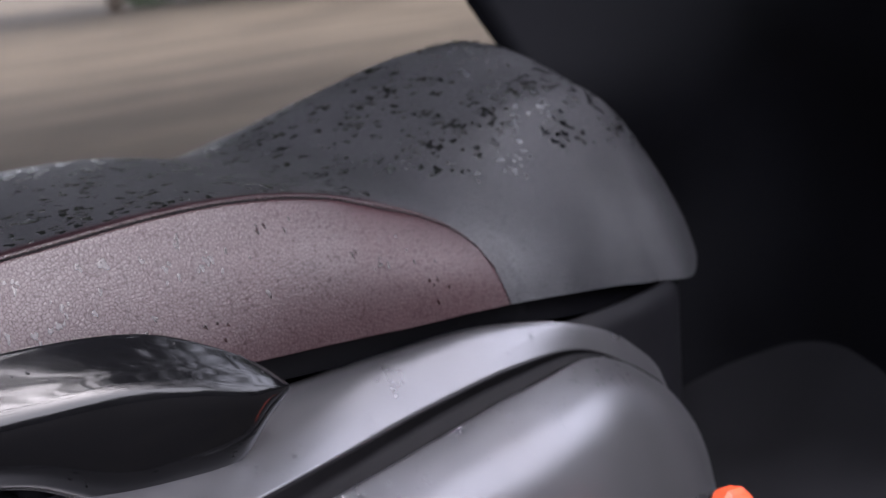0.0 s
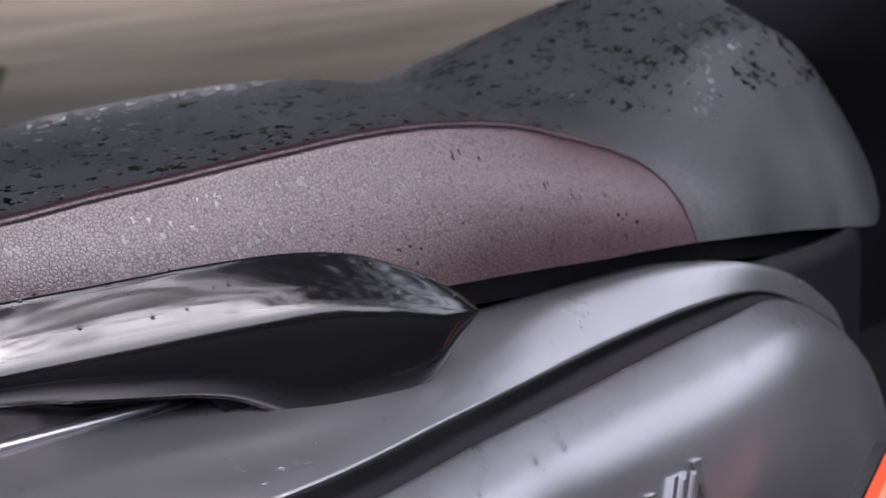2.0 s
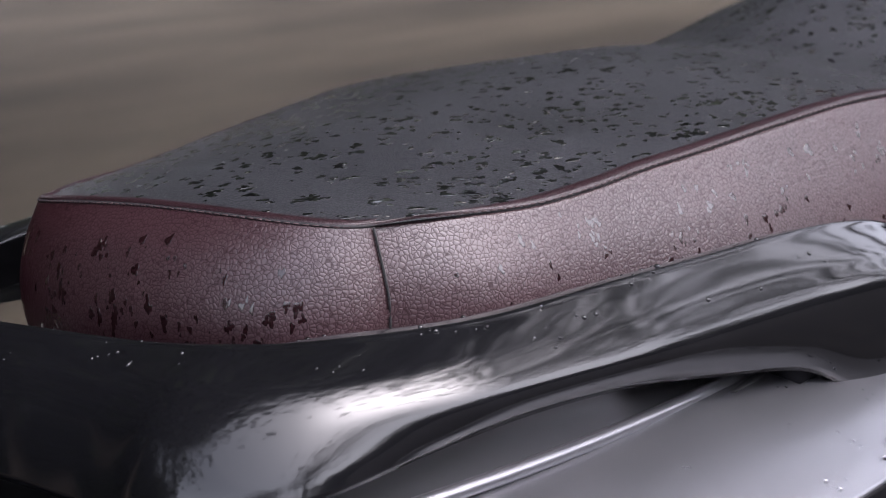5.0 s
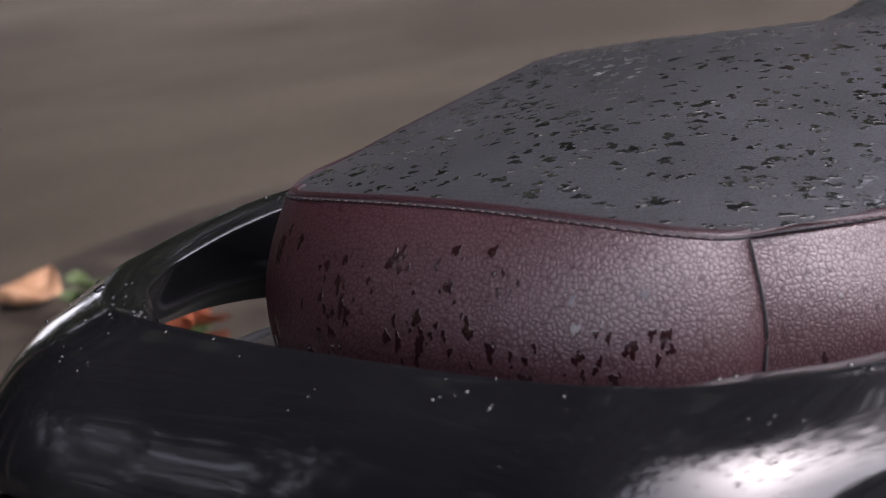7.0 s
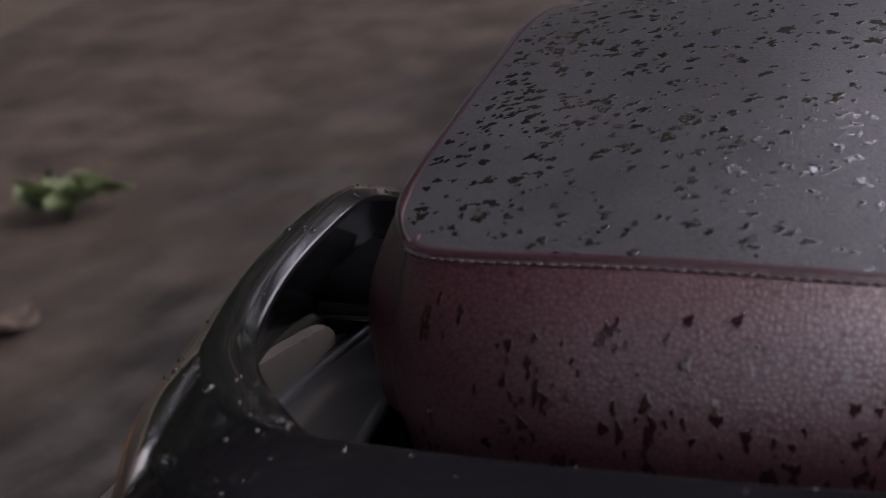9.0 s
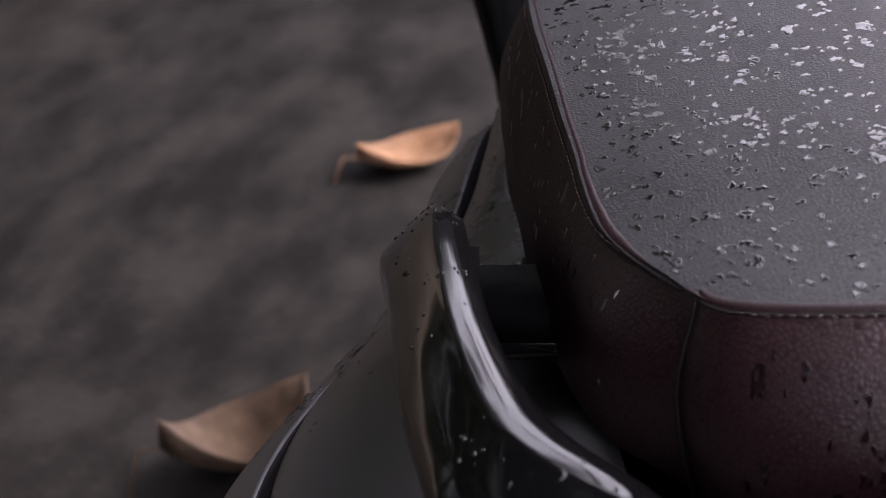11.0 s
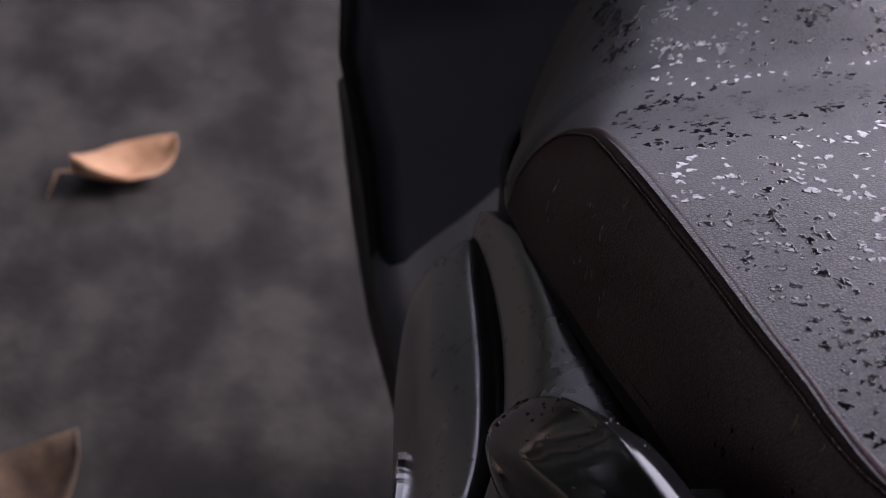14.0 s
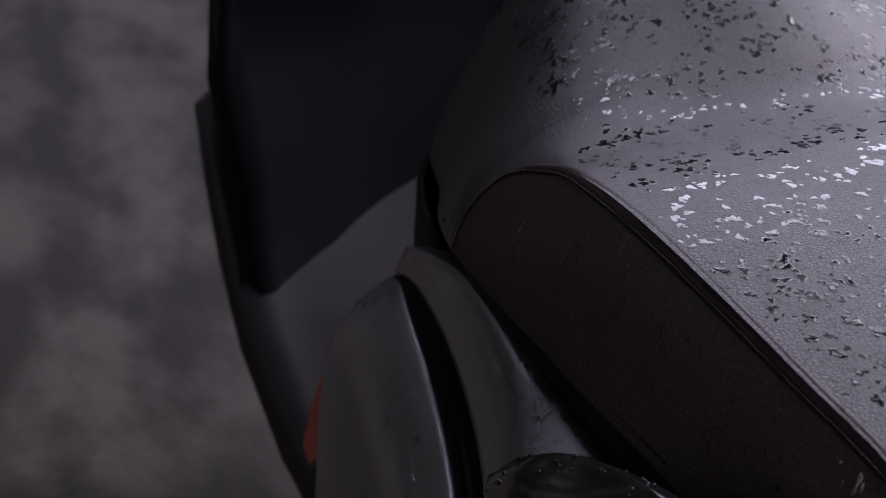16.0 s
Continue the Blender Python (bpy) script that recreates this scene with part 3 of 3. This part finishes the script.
# deck under the seat and tail end
rows = []
for x in [-.15, -.146, -.124, -.09, 0, .1, .2, .3, .4, .5, .6, .66, .69, .696]:
    w = edge_y(max(x, -.124)) - 0.012 - (0.04 if x < -.148 else 0)
    z = edge_z(max(x, -.124)) - 0.010
    rows.append([Vector((x, -w, z)), Vector((x, -w * 0.6, z - 0.004)), Vector((x, 0, z - 0.006)), Vector((x, w * 0.6, z - 0.004)), Vector((x, w, z)),
                 Vector((x, w * 0.9, 0.38)), Vector((x, -w * 0.9, 0.38))])
sp("tail_deck", cap(grid(rows, closed=True), rows), SHIELD_BLACK, "dark plastic deck under the seat", smooth=False)

# badge of slanted chrome bars on both covers
def cover_y(x, z):
    """How far out the lower side cover stands at a height."""
    line = catmull([(p.x, p.y, 0) for p in cover_section(x)[2]], 60)
    return min(line[4:45], key=lambda p: abs(p.y - z)).x


for s in (-1, 1):
    for k in range(-4, 5):
        x0, z0 = .318 + .0205 * k, .512 + .0036 * k
        bm = bmesh.new()
        for a, wd, lean in ((0, .0036, .009), (.0095, .0036, .009 if k % 2 else -.004)):
            vs = []
            for dep in (-.001, .0035):
                for px, pz in ((a, 0), (a + wd, 0), (a + wd + lean, .019), (a + lean, .019)):
                    vs.append(bm.verts.new(half_body(Vector((x0 + px, cover_y(x0 + px, z0 + pz) + dep, z0 + pz)), s)))
            for q in range(4):
                m = (q + 1) % 4
                bm.faces.new((vs[q], vs[m], vs[4 + m], vs[4 + q]))
            bm.faces.new(vs[:4][::-1])
            bm.faces.new(vs[4:])
        sp("badge_bar", bm, CHROME, "raised chrome badge bars", smooth=False, under=covers[s])

# ---- front of the scooter ----
rows = []
for z, w, x in ((.34, .185, 1.03), (.42, .205, 1.05), (.50, .215, 1.06), (.57, .232, 1.07), (.63, .232, 1.08), (.68, .190, 1.07), (.73, .225, 1.06), (.78, .262, 1.06), (.86, .285, 1.08), (.93, .26, 1.10), (.97, .18, 1.12)):
    rows.append([Vector((x + 0.10 * math.cos(math.pi / 2 * f) - 0.10, w * f, z)) for f in (-1 + k / 12 for k in range(25))])
sp("leg_shield", grid(rows), SHIELD_BLACK, "black inner leg shield", thick=0.02)
rows = []
for x, w, z in ((.58, .15, .335), (.70, .185, .34), (.80, .198, .35), (.92, .208, .375), (1.0, .214, .415), (1.05, .218, .455), (1.09, .222, .50)):
    rows.append([Vector((x, w * f, z + 0.010 * (abs(f) > 0.9))) for f in (-1 + k / 8 for k in range(17))])
floorboard = sp("floorboard", grid(rows), FLOOR_GREY, "dark plastic floorboard", thick=0.03)
rows = [[Vector((.55 + .21 * max(1 - abs(math.sin(math.pi / 2 * f)) ** 3, 0) ** 0.4 - 0.12 * (.625 - z), 0.172 * math.sin(math.pi / 2 * f), z)) for f in (-1 + k / 14 for k in range(29))] for z in (.30, .38, .46, .53, .58, .60, .615)]
sp("seat_front_cover", grid(rows), SHIELD_BLACK, "dark grey plastic cover below the seat nose", thick=0.004)
for s in (-1, 1):
    c = [(-.052, .0), (-.046, -.006), (.058, -.006), (.064, .0), (.030, .056), (.025, .0605), (.012, .0615), (.006, .057)]
    off = .060 if s < 0 else 0
    rows = []
    for d, k in ((-.003, .80), (-.001, .95), (.001, 1), (.009, 1), (.012, .94), (.0135, .82)):
        rows.append([Vector((.601 + .02 - 1.4 * off + (px - .02) * k * (1 - off), ((.232 if s < 0 else .203) + off + d) * s, .448 + .02 + 0.44 * off + (pz - .02) * k * (1 - off))) for px, pz in c])
    fin = sp("foot_peg_guard", cap(grid(rows, closed=True), rows), ORANGE, "bright orange plastic guard", smooth=False)
    # added plate, not a known part: keeps the orange out of the cover's reflection
    rows = [[v + Vector((-.002, -d * s, -.001)) for v in rows[1]] for d in (.009, .0065, .004, .0012)]
    sp("reflection_baffle", cap(grid(rows, closed=True), rows), MATT_BLACK, "added black plate that keeps the orange out of reflections", under=fin, smooth=False)
    sp("guard_arm", tube([Vector((.61, .15 * s, .40)), Vector((.61, .20 * s, .43)), Vector((.61 - off, (.216 + off) * s, .46))], .008, 8), MATT_BLACK, "black bracket arm", under=fin)

# wheels and stand carry it
def wheel(x, name):
    wz = 0.248
    rows = []
    for a in range(40):
        t = 2 * math.pi * a / 40
        rows.append([Vector((x + (0.20 + 0.048 * math.cos(b)) * math.cos(t), 0.055 * math.sin(b), 0.248 + (0.20 + 0.048 * math.cos(b)) * math.sin(t))) for b in (2 * math.pi * k / 14 for k in range(14))])
    rows.append(rows[0])
    w = sp(name, grid(rows, closed=True), RUBBER, "black rubber tyre")
    rim = []
    for r, y in ((.03, -.045), (.05, -.04), (.145, -.03), (.16, -.042), (.16, .042), (.145, .03), (.05, .04), (.03, .045)):
        rim.append([Vector((x + r * math.cos(t), y, 0.248 + r * math.sin(t))) for t in (2 * math.pi * k / 32 for k in range(32))])
    sp("rim", cap(grid(rim, closed=True), rim), MATT_BLACK, "black rim", under=w)
    return w


wheel(0.0, "rear_tyre")
wheel(1.20, "front_tyre")
sp("front_fork", slab((1.13, -.075, .25), (1.19, .075, .62), .02), MATT_BLACK, "black fork cover")
sp("under_frame", slab((-.05, -.11, .23), (.66, .11, .40), .03), MATT_BLACK, "black frame and drive casing")
sp("centre_stand", slab((.28, -.13, .006), (.31, .13, .28), .008), MATT_BLACK, "black centre stand")


# ---- rain ----
def splat(bm, place, size, stretch, seed, height, dome=False):
    """One drop, flat and puddled with a lobed outline or a small round dome; place(du, dv) gives a point and its normal near the drop's middle."""
    rnd = random.Random(seed)
    ph = [rnd.uniform(0, 6.28) for _ in range(4)]
    n = 26
    rings = []
    turn = rnd.uniform(0, 6.28)
    lobes = 0.22 if dome else 1.0
    for r, hh in ((1.0, -0.1), (0.93, 0.35), (0.72, 0.75), (0.35, 1.0)) if dome else ((1.0, -0.3), (0.96, 0.8), (0.89, 1.0), (0.45, 1.0)):
        ring = []
        for k in range(n):
            a = 2 * math.pi * k / n
            f = 1 + lobes * (0.26 * math.sin(2 * a + ph[0]) + 0.22 * math.sin(3 * a + ph[1]) + 0.15 * math.sin(5 * a + ph[2]) + 0.06 * math.sin(8 * a + ph[3]))
            f = max(f, 0.3)
            ru, rv = size * r * f * math.cos(a + turn), size * r * f * math.sin(a + turn)
            p, nm = place(ru, rv * stretch)
            ring.append(bm.verts.new(p + nm * height * hh))
        rings.append(ring)
    for a, b in zip(rings, rings[1:]):
        for k in range(n):
            m = (k + 1) % n
            bm.faces.new((a[k], a[m], b[m], b[k]))
    bm.faces.new(rings[-1])


def skin(fn, u, v):
    """Local chart of a surface fn(u, v): moves in metres along its two directions."""
    e = 0.002
    p, pu, pv = fn(u, v), fn(u + e, v), fn(u, v + e)
    lu, lv = max((pu - p).length / e, 1e-4), max((pv - p).length / e, 1e-4)
    n = (pu - p).cross(pv - p).normalized()

    def place(du, dv):
        q = fn(u + du / lu, v + dv / lv)
        return q, n

    return place, n


def seat_both(x, w):
    p = seat_at(min(max(x, 0.0), 0.834), min(abs(w), 1))
    return half_seat(p, -1 if w < 0 else 1)


def scatter(fn, count, urange, vrange, sizes, stretch, outward, seed, keep=lambda u, v: True, height=0.00007, dome=False):
    bm = bmesh.new()
    rnd = random.Random(seed)
    made = 0
    while made < count:
        cu, cv = rnd.uniform(*urange), rnd.uniform(*vrange)
        if not keep(cu, cv):
            made += 0.2
            continue
        place, n = skin(fn, cu, cv)
        p, _ = place(0, 0)
        if n.dot(outward(p)) < 0:
            q = place
            m = -n
            place = lambda du, dv, q=q, m=m: (q(du, dv)[0], m)
        # drops come in little clusters
        for k in range(rnd.choice((1, 1, 2, 3, 4))):
            ou, ov = rnd.gauss(0, 0.0045) * (k > 0), rnd.gauss(0, 0.0045) * (k > 0)
            size = rnd.uniform(*sizes) * (1 if k == 0 else 0.7) * (1.5 if rnd.random() < 0.07 else 1)
            moved = lambda du, dv, ou=ou, ov=ov, f=place: f(du + ou, dv + ov)
            splat(bm, moved, size, stretch, rnd.random(), 0.7 * size if dome else height * min(1.0, size / 0.0018), dome)
            made += 1
    return bm


def rain(bm, mat, label, under):
    return tagged(sp("rain_water", bm, mat, label, under=under), kind="stuff")


up = lambda p: Vector((0, 0, 1))
rain(scatter(seat_both, 4700, (0.004, 0.80), (-0.62, 0.62), (0.0009, 0.0031), 0.75, up, 5, keep=lambda u, v: abs(v) < 0.47 if u < 0.44 else abs(v) < 0.40 + 0.22 * smooth_step(u, 0.46, 0.56)), WATER, "flat beads of rain on the grey vinyl", under=seat)
for s, k in ((-1, 130), (1, 110)):
    rain(scatter(seat_both, k, (0.02, 0.44), (0.57 * s, 0.86 * s), (0.0005, 0.0015), 1.7, lambda p, s=s: Vector((0, s, 0.3)), 9 + s, keep=lambda u, v: u < 0.37 or abs(v) > 0.7), WATER_RED, "rain drops on the maroon panel", under=seat)
rain(scatter(rear_at, 230, (-0.088, 0.088), (0.12, 0.92), (0.0005, 0.0018), 1.8, lambda p: Vector((-1, 0, 0.2)), 21), WATER_RED, "rain drops running down the rear panel", under=seat)


def cover_point(which, s):
    def fn(x, v):
        pts = cover_section(min(max(x, -.12), .69))[which]
        q = catmull([(a.x, a.y, 0) for a in pts], 41)
        f = min(max(v, 0), 0.999) * 40
        i = int(f)
        p = q[i] + (q[i + 1] - q[i]) * (f - i)
        return half_body(Vector((x, p.x, p.y)), s)
    return fn


for s in (-1, 1):
    out = lambda p, s=s: Vector((0, s, 0.6))
    rain(scatter(cover_point(2, s), 150, (.18, .60), (0.04, 0.30), (0.0006, 0.0017), 1.0, out, 31 + s, dome=True), CLEAR, "clear rain drops on silver paint", under=covers[s])
    rain(scatter(cover_point(0, s), 70, (.04, .58), (0.55, 0.97), (0.0006, 0.0016), 1.0, out, 41 + s, dome=True), CLEAR, "clear rain drops on silver paint", under=covers[s])


def rail_fn(u, v):
    i = min(max(u, 0), 0.999) * (len(rr) - 1)
    a, f = int(i), i - int(i)
    j = min(max(v, 0), 0.999) * 36
    b, g = int(j), j - int(j)
    p = rr[a][b].lerp(rr[a][(b + 1) % 36], g)
    q = rr[a + 1][b].lerp(rr[a + 1][(b + 1) % 36], g)
    return p.lerp(q, f)


rain(scatter(rail_fn, 260, (0.04, 0.96), (0.05, 0.50), (0.0004, 0.0012), 1.0, up, 51, dome=True), GLOSS_BLACK, "small rain drops on black lacquer", under=grab_rail)


# ---- leaves on the ground ----
def leaf_mesh(length, width, curl, seed):
    rnd = random.Random(seed)
    rows = []
    for i in range(13):
        t = i / 12
        w = width * math.sin(math.pi * t) ** 0.7 * (1 + 0.08 * math.sin(9 * t + seed)) + 0.0005
        mid = Vector((length * (t - 0.5), 0.012 * math.sin(3 * t), curl * (t - 0.5) ** 2 * 4))
        rows.append([mid + Vector((0, w * f, 0.004 + curl * 0.6 * f * f)) for f in (-1, -0.5, 0, 0.5, 1)])
    return grid(rows)


def leaf(name, x, y, turn, length, width, curl, mat, label, seed):
    ob = finish(leaf_mesh(length, width, curl, seed), name, mat, thick=0.0012)
    ob.matrix_basis = pose(x, y, 0.0075, 0, 0, turn)
    tagged(ob, label, "leaf")
    stalk = part("stalk", tube([Vector((-length * 0.5, 0, 0.004 + curl)), Vector((-length * 0.62, 0.006, 0.006 + curl)), Vector((-length * 0.72, 0.004, 0.004))], 0.0012, 6), mat, ob)
    return ob


leaf("fallen_leaf", 2.16, 0.468, -53, 0.165, 0.062, 0.030, DRY_LEAF, "dry tan fallen leaf lying on the asphalt", 1)
leaf("fallen_leaf", 1.24, 0.535, -50, 0.17, 0.065, 0.05, BROWN_LEAF, "curled brown fallen leaf on the asphalt", 2)


leaf("fallen_leaf", 1.80, 2.27, 20, 0.17, 0.06, 0.03, DRY_LEAF, "dry orange-tan fallen leaf beside the verge plants", 3)
leaf("fallen_leaf", 1.05, 1.20, 75, 0.12, 0.045, 0.02, DRY_LEAF, "small dry orange-tan leaf on the asphalt", 4)
leaf("fallen_leaf", 1.12, 1.62, 130, 0.13, 0.05, 0.025, DRY_LEAF, "dry tan fallen leaf beside the verge plants", 5)
for k, (x, y, turn) in enumerate(((1.62, 1.45, 10), (0.95, 0.86, 40))):
    leaf("fallen_leaf", x, y, turn, 0.09 + 0.01 * k, 0.035, 0.015, ROTTEN_LEAF, "rotting dark brown leaf flat on the asphalt", 20 + k)


def weed(x, y, high, mat, label, seed):
    """A low plant: bent stems with a few oval leaves on each."""
    rnd = random.Random(seed)
    root = new("weed")
    root.matrix_basis = pose(x, y, 0.004)
    tagged(root, label, "weed", group="weeds on the verge")
    for k in range(9):
        a, out = 0.7 * k + rnd.uniform(-.3, .3), rnd.uniform(.03, .09)
        tip = Vector((out * math.cos(a), out * math.sin(a), high * rnd.uniform(.5, 1)))
        stalk = catmull([Vector((0, 0, 0)), tip * 0.5 + Vector((0, 0, 0.015)), tip], 6)
        part("stem", tube(stalk, 0.0015, 5), GREEN_LEAF, root)
        for j in range(2):
            bm = leaf_mesh(rnd.uniform(.05, .085), rnd.uniform(.018, .03), 0.008, seed + j)
            m = Matrix.Translation(stalk[5 - 2 * j]) @ pose(0, 0, 0, rnd.uniform(-40, 40), rnd.uniform(-40, 20), math.degrees(a) + rnd.uniform(-60, 60))
            bmesh.ops.transform(bm, matrix=m, verts=bm.verts)
            part("leaf", bm, mat, root)
    return root


weed(1.40, 1.52, 0.06, RED_LEAF, "low weed with reddened leaves on the verge", 61)
weed(1.67, 1.78, 0.06, RED_LEAF, "low weed with reddened leaves on the verge", 62)
weed(1.52, 1.66, 0.07, GREEN_LEAF, "low green weed among fallen leaves", 63)
weed(1.30, 1.40, 0.07, RED_LEAF, "low weed with reddened leaves on the verge", 65)
weed(1.58, 1.86, 0.07, RED_LEAF, "low weed with reddened leaves on the verge", 66)
weed(1.36, 1.62, 0.08, GREEN_LEAF, "low green weed among fallen leaves", 67)
weed(1.75, 2.02, 0.07, GREEN_LEAF, "low green weed among fallen leaves", 68)
weed(2.12, 1.70, 0.05, GREEN_LEAF, "low green weed among fallen leaves", 64)


# ---- trees added out of view: mirrored by lacquer and wet vinyl, blocking sky light ----
def crown_of(root, mid, gen, size):
    """Loose leaves at the given places, each turned its own way."""
    count = len(mid)
    u = gen.normal(0, 1, (count, 3))
    u /= np.linalg.norm(u, axis=1)[:, None]
    v = np.cross(u, gen.normal(0, 1, (count, 3)))
    v /= np.linalg.norm(v, axis=1)[:, None]
    u *= gen.uniform(.07, .15, (count, 1)) * size
    v *= gen.uniform(.05, .10, (count, 1)) * size
    quads = np.stack((mid - u, mid - v, mid + u, mid + v), axis=1).reshape(-1, 3)
    me = bpy.data.meshes.new("crown")
    me.from_pydata(quads.tolist(), [], np.arange(count * 4).reshape(-1, 4).tolist())
    me.materials.append(FOLIAGE)
    crown = new("crown", me)
    crown.parent = root


def tree(x, y, height, spread, seed, thick):
    rnd = random.Random(seed)
    root = new("tree")
    root.matrix_basis = pose(x, y, 0)
    tagged(root, "unseen leafy tree with a bare lower trunk, mirrored and blocking sky light", "tree", group="trees round the parking place")
    lean = Vector((rnd.uniform(-.4, .4), rnd.uniform(-.4, .4), 0))
    fork = height * 0.42
    spine = [Vector((0, 0, -0.05)), lean * 0.3 + Vector((0, 0, fork * 0.5)), lean * 0.7 + Vector((0, 0, fork)), lean + Vector((0, 0, height * 0.8))]
    line = catmull(spine, 14)
    part("trunk", tube(line, [0.17 * (1 - 0.75 * i / 13) + 0.02 for i in range(14)], 9), BARK, root)
    heads = []
    close = math.hypot(x, y) < 7.5
    for k in range(8 if close else 6):
        a = math.atan2(0.5 - y, 0.8 - x) + rnd.gauss(0, 0.55) if close else rnd.uniform(0, 6.28)
        base = line[rnd.randint(6, 11)]
        far = spread * (rnd.uniform(.45, .85) if close else rnd.uniform(.5, .9))
        tip = base + Vector((math.cos(a) * far, math.sin(a) * far, height * rnd.uniform(.05, .25)))
        part("limb", tube(catmull([base, (base + tip) / 2 + Vector((0, 0, 0.25)), tip], 8), [0.06 * (1 - 0.8 * i / 7) + 0.008 for i in range(8)], 6), BARK, root)
        heads += [tip, (base + tip) / 2 + Vector((0, 0, 0.4))]
    heads.append(line[-1])
    gen = np.random.default_rng(seed)
    mid = np.array([tuple(h) for h in heads])[gen.integers(0, len(heads), thick)]
    mid = mid + gen.normal(0, 1, (thick, 3)) * np.array((1, 1, 0.7)) * spread * 0.24
    crown_of(root, mid, gen, max(1.0, height / 9))
    return root


def shrub(x, y, height, width, seed, size=0.8):
    """A bush leafy down to the ground on a few thin stems, added as a light blocker."""
    gen = np.random.default_rng(seed)
    root = new("shrub")
    root.matrix_basis = pose(x, y, 0)
    tagged(root, "dense dark green shrub added out of view to block low sky", "shrub", group="shrubs beside the parking place")
    for k in range(5):
        a, lean = 1.26 * k + gen.uniform(0, 0.8), gen.uniform(0.2, 0.5) * width
        tip = Vector((lean * math.cos(a), lean * math.sin(a), height * gen.uniform(.6, .9)))
        part("stem", tube(catmull([Vector((0, 0, -0.05)), tip * 0.5 + Vector((0, 0, 0.1)), tip], 8), [0.03 * (1 - 0.8 * i / 7) for i in range(8)], 6), BARK, root)
    count = 3600
    a, r = gen.uniform(0, 2 * math.pi, count), width * gen.uniform(0, 1, count) ** 0.4
    z = height * gen.uniform(0.02, 1, count) * (1 - 0.35 * (r / width) ** 2) * (1 + 0.15 * np.sin(3 * a + seed))
    mid = np.stack((r * np.cos(a), r * np.sin(a), z), axis=1)
    crown_of(root, mid, gen, size)
    return root


# bearing, distance, height and leaves, set by where sky light is to be blocked: a dense row close by on one side whose
# limbs reach overhead, open sky ahead and across the road
TREES = ((76, 6.0, 8.5, 7000), (90, 4.4, 8.5, 8000), (106, 3.9, 8.0, 8000), (122, 4.0, 8.5, 8000), (72, 3.8, 8.5, 5000), (150, 6.0, 8.5, 6000), (82, 9.5, 9, 5000), (100, 9, 9, 5000), (120, 9, 9, 5000), (26, 9.5, 22, 2600), (352, 7, 17, 8000), (322, 13, 15, 2600), (20, 13, 15, 1800), (14, 46, 24, 12000),
         (222, 14, 8.0, 2000), (250, 8.5, 8.0, 1300), (23, 47, 27, 13000), (31, 48, 28, 13000), (39, 47, 27, 13000), (47, 48, 28, 13000), (55, 47, 27, 13000), (71, 7.4, 12, 8000), (318, 46, 10, 2500), (345, 48, 10, 2500))
for k, (az, far, high, leaves) in enumerate(TREES):
    tree(far * math.cos(radians(az)), far * math.sin(radians(az)), high, high * (0.2 if high > 18 and far < 20 else 0.42), 100 + k, leaves)
# shrub rows added out of view to darken side light and low reflections
for k in range(7):
    az, far = radians(76 + 12 * k), 5.6 + 0.5 * (k % 2)
    shrub(far * math.cos(az), far * math.sin(az), 2.6 + 0.4 * (k % 3), 1.0, 300 + k)
for k in range(9):
    az, far = radians(72 + 11 * k), 8.2 + 0.4 * (k % 2)
    shrub(far * math.cos(az), far * math.sin(az), 4.4 + 0.5 * (k % 3), 1.4, 600 + k, 1.0)
for k in range(13):
    az, far = radians(195 + 12 * k), 10.0 + 0.8 * (k % 2)
    shrub(far * math.cos(az), far * math.sin(az), 2.5 + 0.4 * (k % 3), 1.5, 500 + k, 1.0)
for k in range(5):
    az, far = radians(340 + 7 * k), 11.0 + 0.6 * (k % 2)
    shrub(far * math.cos(az), far * math.sin(az), 3.3 + 0.4 * (k % 3), 1.5, 700 + k, 1.0)
for k in range(7):
    az, far = radians(18 + 5.5 * k), 49
    shrub(far * math.cos(az), far * math.sin(az), 10.0, 3.4, 400 + k, 2.2)
